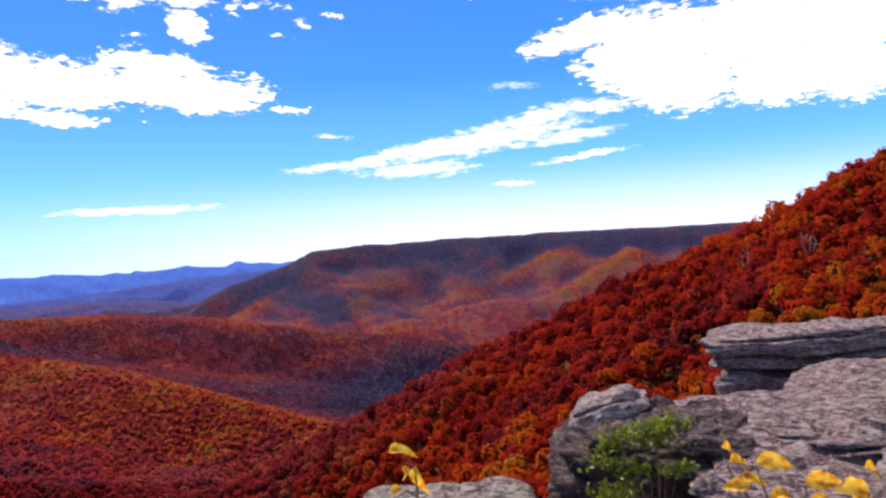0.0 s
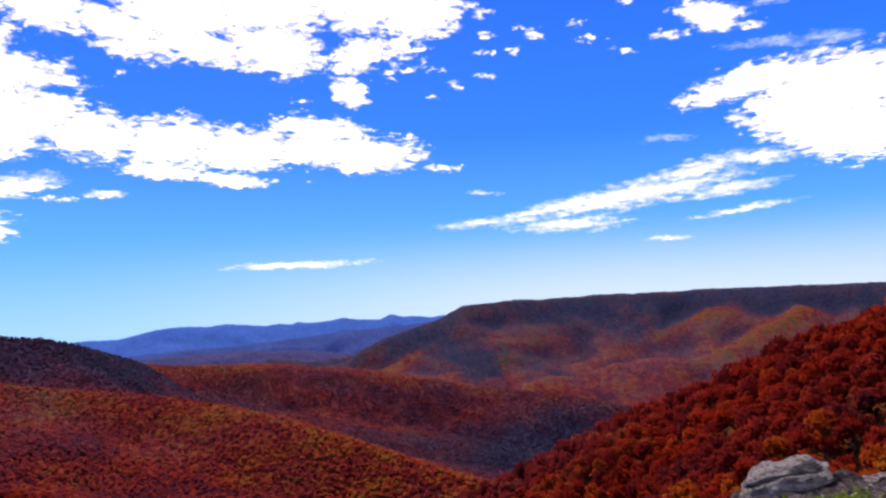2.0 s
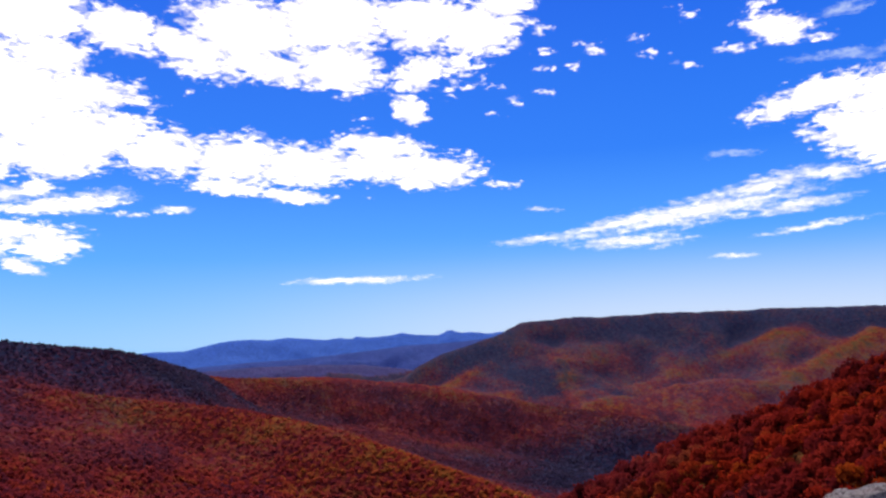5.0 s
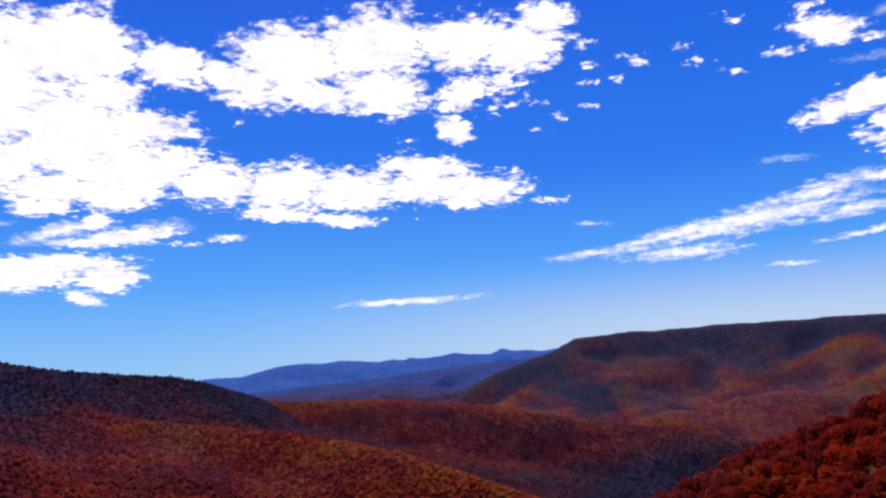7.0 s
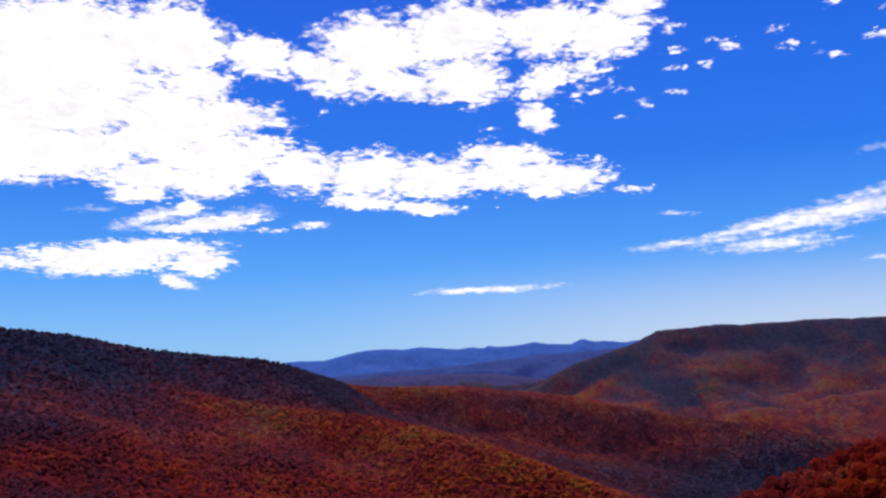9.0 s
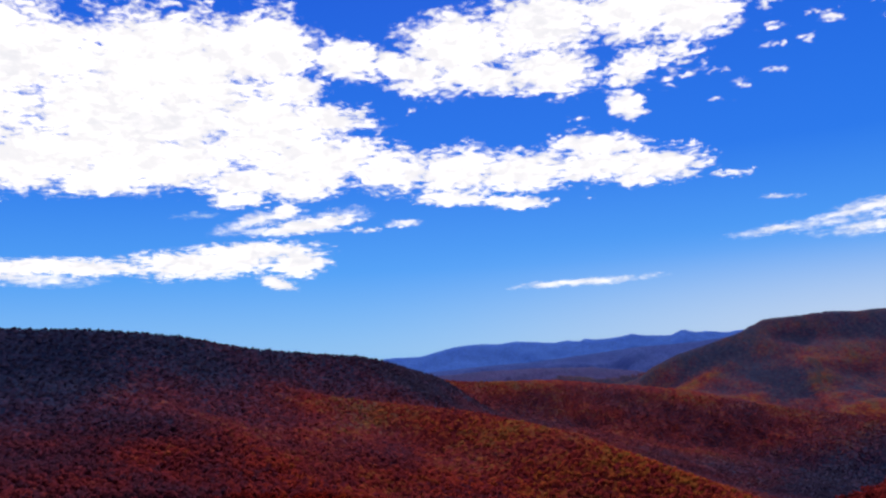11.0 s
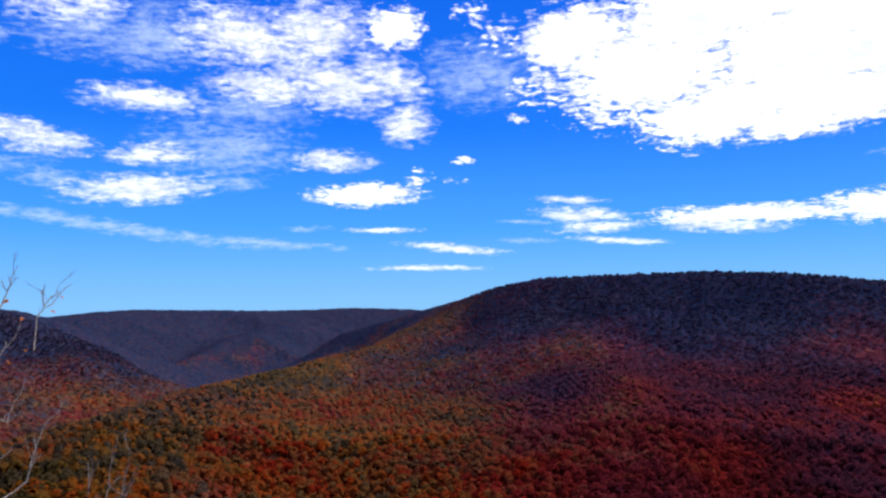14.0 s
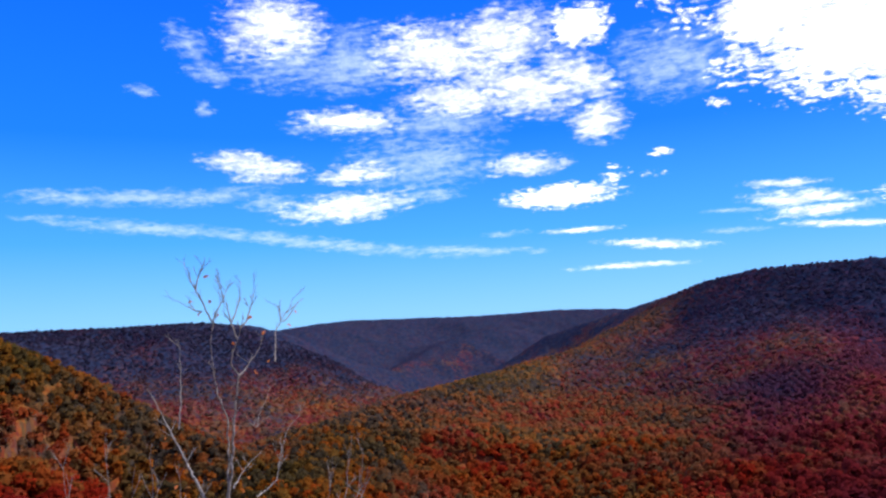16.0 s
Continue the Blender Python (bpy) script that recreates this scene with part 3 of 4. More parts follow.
def ridge(points, slope, crown=30.0, gully=0.1, pine_shade=0.0, bluff=0.0, cap=0.0, reach=260):
    """A crest through points (bearing, distance, elevation) of its tree tops; the ground falls away on both sides,
    bluff metres of it steeply; cap: how much dark shade is painted along the crest."""
    line = [on_level(az, d, d * math.tan(radians(el)) - CANOPY) for az, d, el in points]
    RIDGES.append((np.array(line), slope, crown, gully, pine_shade, bluff, cap, reach))


# the wooded spur that runs down from the hill the lookout belongs to
ridge([(-80, 420, 15), (-45, 430, 9.8), (-30.3, 405, 5.4), (-27.6, 405, 4.4), (-22.6, 410, 1.5), (-16.4, 425, -1.0), (-12.5, 435, -2.2), (-8.2, 445, -4.5),
       (-3, 455, -6.5), (3.9, 470, -9.7), (9.8, 480, -12.5), (18.3, 500, -15.9), (28, 520, -19)], 0.36, 12, 0.08)
# orange spur under the big hill
ridge([(44, 1250, -2.2), (36, 1250, -3.6), (30, 1200, -4.4), (23.4, 1100, -6.15), (16, 1000, -8.8), (9.4, 900, -11.2), (2, 840, -13.5)], 0.52, 25, 0.10)
# middle ridge
ridge([(40, 1750, -0.9), (36.4, 1850, -1.35), (31, 1950, -2.2), (24, 2000, -2.4), (16, 2000, -3.25), (11.5, 1980, -4.1), (7.8, 1950, -4.85), (3.4, 1900, -5.3),
       (-3, 1850, -6.5), (-12, 1800, -8)], 0.52, 40, 0.16, 0.25)
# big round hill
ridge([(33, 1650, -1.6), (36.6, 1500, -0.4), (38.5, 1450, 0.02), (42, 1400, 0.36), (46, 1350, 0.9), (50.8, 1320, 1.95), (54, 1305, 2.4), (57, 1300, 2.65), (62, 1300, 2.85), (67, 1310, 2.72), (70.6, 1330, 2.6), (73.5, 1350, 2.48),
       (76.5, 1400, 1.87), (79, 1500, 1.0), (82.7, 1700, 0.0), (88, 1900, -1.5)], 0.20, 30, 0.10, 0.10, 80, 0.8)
# spurs of that hill towards the lookout
ridge([(56, 1180, -1.2), (50, 1050, -3.6), (44, 900, -7.5), (38, 780, -12)], 0.36, 40, 0.1)
ridge([(70, 1180, -1.2), (69, 1050, -2.9), (66, 820, -6.8), (62, 640, -12)], 0.34, 40, 0.1)
ridge([(79, 1400, 0.3), (85, 1250, -2.4), (92, 1100, -4.05), (97.8, 950, -5.2), (103.7, 820, -6.9), (105.4, 700, -9.2), (106, 600, -12)], 0.34, 40, 0.1)
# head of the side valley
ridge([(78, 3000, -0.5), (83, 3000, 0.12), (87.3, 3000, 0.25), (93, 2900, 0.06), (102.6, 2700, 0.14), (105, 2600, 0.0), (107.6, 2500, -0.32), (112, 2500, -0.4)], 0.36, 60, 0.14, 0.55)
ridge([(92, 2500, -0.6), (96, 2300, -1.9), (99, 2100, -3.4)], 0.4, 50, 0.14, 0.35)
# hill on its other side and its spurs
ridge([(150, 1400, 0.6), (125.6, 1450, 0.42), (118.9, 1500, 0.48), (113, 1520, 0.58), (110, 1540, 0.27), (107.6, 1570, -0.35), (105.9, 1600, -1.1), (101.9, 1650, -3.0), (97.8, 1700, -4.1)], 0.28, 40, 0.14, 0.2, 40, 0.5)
ridge([(135, 800, 2.5), (127, 785, 0.6), (123.7, 770, -0.9), (121.7, 765, -2.1), (118.9, 750, -3.8), (115.4, 730, -6.2), (113.5, 715, -7.2), (108, 680, -10)], 0.42, 25, 0.1)
ridge([(140, 330, -1.5), (131, 320, -5.5), (125.6, 310, -7.8), (123.6, 305, -8.4), (121.3, 300, -9.5), (119.3, 300, -10.8), (115, 300, -14)], 0.45, 12, 0.1)
# plateau with its brow and the spurs of its face
ridge([(18.6, 2600, -3.3), (16.9, 2650, -1.75), (15.2, 2700, -0.95), (13.1, 2750, -0.35), (10.6, 2830, 0.45), (9.2, 2900, 1.0)], 0.36, 40, 0.14, 0.05, 40, 0.7, 120)
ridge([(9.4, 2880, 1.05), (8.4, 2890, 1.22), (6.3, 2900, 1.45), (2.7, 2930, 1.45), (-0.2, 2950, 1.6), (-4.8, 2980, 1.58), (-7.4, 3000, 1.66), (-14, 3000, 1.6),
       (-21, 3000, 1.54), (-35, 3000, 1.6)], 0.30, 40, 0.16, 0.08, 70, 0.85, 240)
ridge([(9.8, 2700, -1.1), (12.3, 2620, -1.85), (14.2, 2520, -2.9), (15.5, 2430, -3.8)], 0.50, 40, 0.12, 0.05)
ridge([(9.8, 2680, -1.5), (9.2, 2620, -2.1), (7.8, 2560, -2.6), (6.2, 2480, -3.4), (4.6, 2400, -4.3), (3.6, 2340, -4.95)], 0.40, 60, 0.10, 0.0)
ridge([(6.5, 2800, -0.9), (3.5, 2740, -1.35), (0.5, 2700, -1.9), (-1.0, 2640, -2.6)], 0.42, 60, 0.12, 0.0)
ridge([(-9.5, 2900, 0.3), (-8.1, 2850, 0.15), (-4.2, 2680, -1.65), (-1.0, 2520, -3.4), (2.2, 2380, -4.8)], 0.50, 40, 0.12, 0.0)
ridge([(-14.0, 2850, 0.15), (-11.1, 2650, -1.45), (-7.8, 2450, -3.65), (-4.7, 2250, -5.7)], 0.50, 40, 0.12, 0.0)
# ranges far down the main valley, painted haze blue by shares from 0.90
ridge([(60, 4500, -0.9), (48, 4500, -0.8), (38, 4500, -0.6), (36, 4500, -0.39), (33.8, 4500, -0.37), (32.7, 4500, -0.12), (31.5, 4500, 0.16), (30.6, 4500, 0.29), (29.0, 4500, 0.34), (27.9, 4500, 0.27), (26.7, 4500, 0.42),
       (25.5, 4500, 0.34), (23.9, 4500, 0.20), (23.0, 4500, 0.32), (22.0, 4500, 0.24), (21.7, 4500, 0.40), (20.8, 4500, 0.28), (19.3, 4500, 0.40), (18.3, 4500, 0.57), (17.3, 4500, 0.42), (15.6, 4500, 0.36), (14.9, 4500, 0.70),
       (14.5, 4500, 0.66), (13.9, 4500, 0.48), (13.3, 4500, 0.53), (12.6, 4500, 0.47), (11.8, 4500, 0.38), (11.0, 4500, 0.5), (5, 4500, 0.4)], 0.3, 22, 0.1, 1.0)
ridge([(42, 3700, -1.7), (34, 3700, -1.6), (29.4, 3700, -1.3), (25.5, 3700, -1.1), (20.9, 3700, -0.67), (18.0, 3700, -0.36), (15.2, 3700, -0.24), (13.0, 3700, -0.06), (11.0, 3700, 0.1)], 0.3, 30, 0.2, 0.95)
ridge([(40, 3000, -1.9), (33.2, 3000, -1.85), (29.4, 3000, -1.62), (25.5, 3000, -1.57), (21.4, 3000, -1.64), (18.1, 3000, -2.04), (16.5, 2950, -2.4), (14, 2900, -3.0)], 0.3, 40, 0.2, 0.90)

def terrain(x, y):
    """Height of the ground, the share of conifers, painted shade and haze, and the nearness of a crest, at places given
    as arrays.
    """
    r, az = np.hypot(x, y), np.degrees(np.arctan2(-x, y))
    wander = fbm(x / 160, y / 160, 5, 4) - 0.5
    floor = -230 - 110 * smooth(700, 1300, r) * smooth(48, 30, az)
    crease = np.abs(fbm(x / 430, y / 430, 25, 3) - 0.5) * 2 - 0.4
    steep = smooth(2150, 2450, r) * smooth(40, 25, az)
    stack = [(floor, np.zeros(x.shape), np.zeros(x.shape))]
    for line, slope, crown, gully, pine_shade, bluff, cap, reach in RIDGES:
        best, top = np.full(x.shape, 1e9), np.zeros(x.shape)
        for a, b in zip(line[:-1], line[1:]):
            d = b - a
            u = np.clip(((x - a[0]) * d[0] + (y - a[1]) * d[1]) / (d[0] ** 2 + d[1] ** 2), 0, 1)
            off = np.hypot(x - a[0] - u * d[0], y - a[1] - u * d[1])
            near = off < best
            best, top = np.where(near, off, best), np.where(near, a[2] + u * d[2], top)
        fall = slope * best * best / (best + crown) + bluff * (1 - np.exp(-(best / 110) ** 1.4))
        stack.append((top - fall + wander * np.minimum(gully * best * 3.2, 380 * gully) + crease * 60 * smooth(60, 300, best) * steep, np.clip(pine_shade + cap * np.exp(-(best / reach) ** 2), 0, 0.85 if cap else 1), np.exp(-(best / 75) ** 2) * (cap == 0)))
    k = 7.0 + 6.0 * smooth(2000, 2400, r) * smooth(3300, 2900, r)
    high = np.max([h for h, _, _ in stack], axis=0)
    e = [np.exp((h - high) / k) for h, _, _ in stack]
    z = high + k * np.log(sum(e)) - 0.0
    soft = [np.exp((h - high) / 30) for h, _, _ in stack]
    pine_shades = sum(w * p for w, (_, p, _) in zip(soft, stack)) / sum(soft)
    pine_shades = np.where(r > 2850, sum(w * p for w, (_, p, _) in zip(e, stack)) / sum(e), pine_shades)
    crest = sum(w * c for w, (_, _, c) in zip(e, stack)) / sum(e)
    # the lookout's own hill: a shelf, then a steep drop; high woods behind
    ahead = smooth(-70, -25, az) * (1 - smooth(150, 178, az))
    shelf = 5.5 + 8.5 * smooth(-6, -14, az) + 4.5 * smooth(95, 105, az)
    brink = -2.9 - 30 * smooth(0, 1, (r - shelf) / 14) - np.clip(r - shelf - 14, 0, 1e4) * 0.55
    own = np.where(r < shelf, -2.9, brink) * ahead + (1 - ahead) * (-2.9 + 0.10 * np.clip(r - 4, 0, 150))
    z = np.maximum(z, own)
    gone = smooth(0, 1, (60 - r) / 20) * ahead
    z = np.where(r < 60, z * (1 - gone) + own * gone, z)
    return z, pine_shades, crest


def patches(x, y):
    """Dark conifers in the side valleys, and shade painted dark into ravines and gullies."""
    total = 0.0
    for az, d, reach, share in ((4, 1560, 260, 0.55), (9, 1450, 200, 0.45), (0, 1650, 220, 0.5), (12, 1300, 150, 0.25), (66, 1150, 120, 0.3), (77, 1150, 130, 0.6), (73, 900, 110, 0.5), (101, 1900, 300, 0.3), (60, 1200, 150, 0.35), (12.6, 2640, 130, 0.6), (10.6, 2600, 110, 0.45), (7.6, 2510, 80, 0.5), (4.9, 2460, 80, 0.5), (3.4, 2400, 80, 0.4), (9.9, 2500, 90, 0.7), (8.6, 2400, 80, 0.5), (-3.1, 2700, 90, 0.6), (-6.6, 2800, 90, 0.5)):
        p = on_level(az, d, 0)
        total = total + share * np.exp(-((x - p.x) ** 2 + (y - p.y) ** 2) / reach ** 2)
    return total


def cover(x, y, r, pine_shade, number, crest, hollow=0.0):
    """The shares painted into the leaf colour: dark conifers with shade, more in hollows than on crests (hollow: -1 to
    1), and blue distance haze.
    """
    mix = fbm(x / 90, y / 90, 71, 4) - 0.5
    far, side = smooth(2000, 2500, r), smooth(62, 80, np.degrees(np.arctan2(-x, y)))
    # shade is painted darker by bearing and in hollows, less on far crests
    shared = np.clip(np.minimum(pine_shade, 0.85) + patches(x, y) * 0.9 + mix * 0.7 + (number - 0.5) * 0.25 + 1.0 * far * side + 0.17 * smooth(40, 55, np.degrees(np.arctan2(-x, y))) - 0.3 * crest * far * (1 - side) + 0.22 * smooth(92, 104, np.degrees(np.arctan2(-x, y))) * smooth(1150, 1350, r) + 0.6 * np.maximum(hollow, -0.2), 0, 0.95)
    # the painted haze grows with distance
    haze = (0.02 + 0.16 * smooth(600, 1900, r)) * (1 - 0.5 * side) + far * (1 - side) * (0.32 - 0.2 * crest + 0.14 * np.minimum(hollow, 0) * (1 - np.minimum(pine_shade * 1.6, 1)) - 0.22 * np.maximum(hollow, 0)) + mix * 0.16
    # the farthest ranges take the haze colour alone
    return np.where(pine_shade > 0.88, 0, shared), np.where(pine_shade > 0.88, pine_shade, np.clip(haze, 0, 0.8))


def tone_shift(az):
    """Shift of the leaf tone from red to brown by bearing; a darker red on the big hill."""
    return 1.0 * smooth(60, 82, az) - 0.35 * smooth(40, 50, az) * (1 - smooth(70, 85, az))


def polar_sheet(name, mat, azimuths, radii, canopy):
    a, r = np.meshgrid(np.radians(azimuths), radii)
    x, y = -np.sin(a) * r, np.cos(a) * r
    z, pine_shade, crest = terrain(x, y)
    attrs = []
    if not canopy:
        z = z - 8 * smooth(450, 900, r) - 30 * smooth(1900, 2300, r)
    if canopy:
        # hollows of the far slopes, for the shade painted into them
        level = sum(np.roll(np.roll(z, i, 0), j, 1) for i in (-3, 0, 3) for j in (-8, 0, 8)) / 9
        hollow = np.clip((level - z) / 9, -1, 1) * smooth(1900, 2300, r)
        d, number = cells(x / 8.5, y / 8.5, 40)
        d2, number2 = cells(x / 15.0, y / 15.0, 50)
        blob = np.where(r < 1400, np.sqrt(np.clip(1 - (d / 0.75) ** 2, 0, 1)) * 4.0, np.sqrt(np.clip(1 - (d2 / 0.75) ** 2, 0, 1)) * 2.2)
        number = np.where(r < 1400, number, number2)
        rise = smooth(520, 640, r)
        under = np.where(np.degrees(a) < 42, smooth(2010, 1930, r), smooth(1560, 1450, r)) * (1 - 0.75 * smooth(900, 1100, r) + 0.3 * smooth(1450, 1600, r))
        z = z - (4.6 + 3.0 * smooth(850, 750, r)) * under + rise * (CANOPY - 6.5) + (blob + 2.0 * (number - 0.5)) * rise - 3 * (1 - rise)
        pine_shade, haze = cover(x, y, r, pine_shade, number, crest, hollow)
        # crests toned towards orange: sunlight painted into the leaf colour
        number = number + 0.45 * crest * smooth(2100, 1900, r) + tone_shift(np.degrees(a)) + (0.3 * crest - 0.4 * hollow + 0.45) * smooth(2000, 2500, r) * smooth(70, 50, np.degrees(a))
        attrs = [("tone", number.ravel()), ("pine_shade", pine_shade.ravel()), ("haze", haze.ravel())]
    n, m = x.shape
    i = np.arange(n * m).reshape(n, m)
    closed = not canopy
    right = np.roll(i, -1, axis=1) if closed else i[:, 1:]
    left = i if closed else i[:, :-1]
    faces = np.stack([left[:-1], left[1:], right[1:], right[:-1]], axis=-1).reshape(-1, 4)
    verts = np.stack([x, y, z], axis=-1).reshape(-1, 3)
    return mesh_from(name, verts, faces, mat, True, attrs)


all_round = np.concatenate([np.arange(-34, 128, 0.6), np.arange(128, 326, 3.0)])
ground = tagged(new("ground", polar_sheet("ground", SOIL, all_round, np.geomspace(0.5, 4950, 260), False)),
                "leaf-littered hills and valleys that reach the horizon", "ground", kind="structure")
far_woods = tagged(new("far_woods", polar_sheet("far_woods", HAZY_FAR_CANOPY, np.arange(-26, 130, 0.16), 520 * 1.008 ** np.arange(0, 281), True)),
                   "far wooded hills in red, rust and brown autumn colour, blue haze painted in", "forest", kind="stuff")

# ---- woods on the near slopes ----
def crown_arrays(rng, clumps, size, lobes=6, low=5.0, high=9.8):
    """A ragged crown of leaf clumps, about 9 m across, its foot at 3 m and its top at 13 m: corners and four-cornered clumps."""
    centre = np.stack([rng.normal(0, 1.6, lobes), rng.normal(0, 1.6, lobes), rng.uniform(low, high, lobes)], 1)
    centre[0] = (0, 0, high - 0.3)
    radius = rng.uniform(2.3, 3.5, lobes) * (1.15 - 0.035 * centre[:, 2])
    pick = rng.integers(0, lobes, clumps)
    n = rng.normal(0, 1, (clumps, 3))
    n[:, 2] += 0.35
    n /= np.linalg.norm(n, axis=1)[:, None]
    at = centre[pick] + n * (radius[pick] * rng.uniform(0.75, 1.12, clumps))[:, None]
    n = n + rng.normal(0, 0.28, n.shape)
    n /= np.linalg.norm(n, axis=1)[:, None]
    u = np.cross(n, rng.normal(0, 1, n.shape))
    u /= np.linalg.norm(u, axis=1)[:, None]
    v = np.cross(n, u)
    s = (size * rng.uniform(0.6, 1.3, clumps))[:, None]
    dip = n * s * 0.3
    k1, k2, k3, k4 = (rng.uniform(0.6, 1.15, (clumps, 1)) for _ in range(4))
    verts = np.stack([at + u * s * k1 - dip, at + v * s * k2 * 0.8, at - u * s * k3 - dip, at - v * s * k4 * 0.8], 1).reshape(-1, 3)
    round_ = verts - np.array((0, 0, low - 7.0))
    round_ = round_ / np.linalg.norm(round_, axis=1)[:, None] * 0.85 + np.repeat(n, 4, axis=0) * 0.3
    return verts, np.arange(clumps * 4).reshape(-1, 4), round_ / np.linalg.norm(round_, axis=1)[:, None]


def tube(points, radii, sides=6):
    """A tapering tube along points."""
    pts = [Vector(p) for p in points]
    verts, faces = [], []
    side = None
    for i, p in enumerate(pts):
        d = (pts[min(i + 1, len(pts) - 1)] - pts[max(i - 1, 0)]).normalized()
        if side is None:
            side = d.orthogonal().normalized()
        side = (side - d * side.dot(d)).normalized()
        up = d.cross(side)
        for k in range(sides):
            a = 2 * math.pi * k / sides
            verts.append(tuple(p + (side * math.cos(a) + up * math.sin(a)) * radii[i]))
    for i in range(len(pts) - 1):
        for k in range(sides):
            a, b = i * sides + k, i * sides + (k + 1) % sides
            faces.append((a, b, b + sides, a + sides))
    return verts, faces


def joined(pieces):
    verts, faces, base = [], [], 0
    for v, f in pieces:
        verts.extend(v)
        faces.extend(tuple(i + base for i in q) for q in f)
        base += len(v)
    return verts, faces


rng = np.random.default_rng(7)
crown_fine = [crown_arrays(rng, 170, 0.95) for _ in range(8)]
crown_plain = [crown_arrays(rng, 46, 1.75, 6, 4.5, 8.8) for _ in range(8)]
crown_far = [crown_arrays(rng, 20, 2.7, 5, 4.5, 7.6) for _ in range(8)]

# places for trees, thinned to those that no nearer slope hides
view_az = np.arange(-42, 134, 0.5)
view_r = np.geomspace(60, 2200, 280)
va, vr = np.meshgrid(np.radians(view_az), view_r, indexing="ij")
top_el = np.degrees(np.arctan2(terrain(-np.sin(va) * vr, np.cos(va) * vr)[0] + 8, vr))
hidden = np.maximum.accumulate(top_el, axis=1)


def spots(reach_from, reach_to, step):
    x, y = np.meshgrid(np.arange(-reach_to, reach_to, step), np.arange(-reach_to, reach_to, step))
    x, y = x.ravel() + rng.uniform(-0.38, 0.38, x.size) * step, y.ravel() + rng.uniform(-0.38, 0.38, x.size) * step
    r, a = np.hypot(x, y), np.degrees(np.arctan2(-x, y))
    ok = (r >= reach_from) & (r < reach_to) & (a > -35) & (a < 130)
    x, y, r, a = x[ok], y[ok], r[ok], a[ok]
    z, pine_shade, crest = terrain(x, y)
    e = np.degrees(np.arctan2(z + 14, r))
    i = np.clip(np.round((a + 42) / 0.5).astype(int), 0, len(view_az) - 1)
    j = np.clip(np.searchsorted(view_r, r) - 2, 0, len(view_r) - 1)
    ok = (e > -17.5) & (e > hidden[i, j] - 0.1)
    return np.stack([x[ok], y[ok], z[ok], r[ok], a[ok], pine_shade[ok], crest[ok]], 1)


found = np.concatenate([spots(70, 640, 7.4), spots(640, 1520, 7.9), spots(1520, 1960, 8.2)])
found = found[(found[:, 3] < 1520) | ((found[:, 4] < 41) & (found[:, 4] > -8))]
gx, gy, gz, gr, ga, gpine_shade, gcrest = found.T
gscale, gturn, gtone, gkind = rng.uniform(0.88, 1.38, gx.size), rng.uniform(0, 6.28, gx.size), rng.uniform(0, 1, gx.size), rng.integers(0, 8, gx.size)
gpine_shade, ghaze = cover(gx, gy, gr, gpine_shade, gtone, gcrest)
# crowns on crests get a sunlit tone as colour
gtone = gtone + 0.45 * gcrest * smooth(550, 700, gr) + tone_shift(ga) * (0.6 + 0.4 * smooth(380, 560, gr))
gscale = np.where(gr > 800, 0.98 - 0.08 * smooth(1000, 1200, gr) + 0.25 * (gscale - 1.13), gscale)
gz = gz - np.where(gr > 800, 1.3 - 0.9 * smooth(1000, 1200, gr) + 2.6 * smooth(1450, 1600, gr), 2.8)

# the trees of the nearest stretch of the spur are things of their own
order = np.argsort(np.where((ga > -36) & (ga < 12) & (gr > 150), gr, 1e9))
own_trees = order[:280]
single = np.zeros(gx.size, bool)
single[own_trees] = True

crown_meshes = [mesh_from("crown", v, f, LEAF_TREE, True, (), n) for v, f, n in crown_fine]
trunk_meshes = []
for k in range(4):
    r = random.Random(k)
    pieces = [tube([(0, 0, -1.5), (r.uniform(-.1, .1), r.uniform(-.1, .1), 3), (r.uniform(-.3, .3), r.uniform(-.3, .3), 7), (0, 0, 10.5)], [0.26, 0.2, 0.13, 0.04])]
    for i in range(5):
        a, z = r.uniform(0, 6.28), r.uniform(4, 8)
        pieces.append(tube([(0, 0, z), (math.cos(a) * 1.2, math.sin(a) * 1.2, z + 0.9), (math.cos(a) * 2.5, math.sin(a) * 2.5, z + 2.2)], [0.1, 0.06, 0.02], 5))
    trunk_meshes.append(mesh_from("trunk", *joined(pieces), BARK, True))
for i in own_trees:
    tree = tagged(new("tree"), "broadleaf tree in red and orange autumn leaf on the slope", "tree", "trees on the near spur")
    tree.matrix_world = Matrix.LocRotScale((gx[i], gy[i], gz[i]), Euler((0, 0, gturn[i])), (gscale[i],) * 3)
    part("trunk", trunk_meshes[int(gkind[i]) % 4], tree)
    part("crown", crown_meshes[int(gkind[i])], tree, "ragged autumn crown")


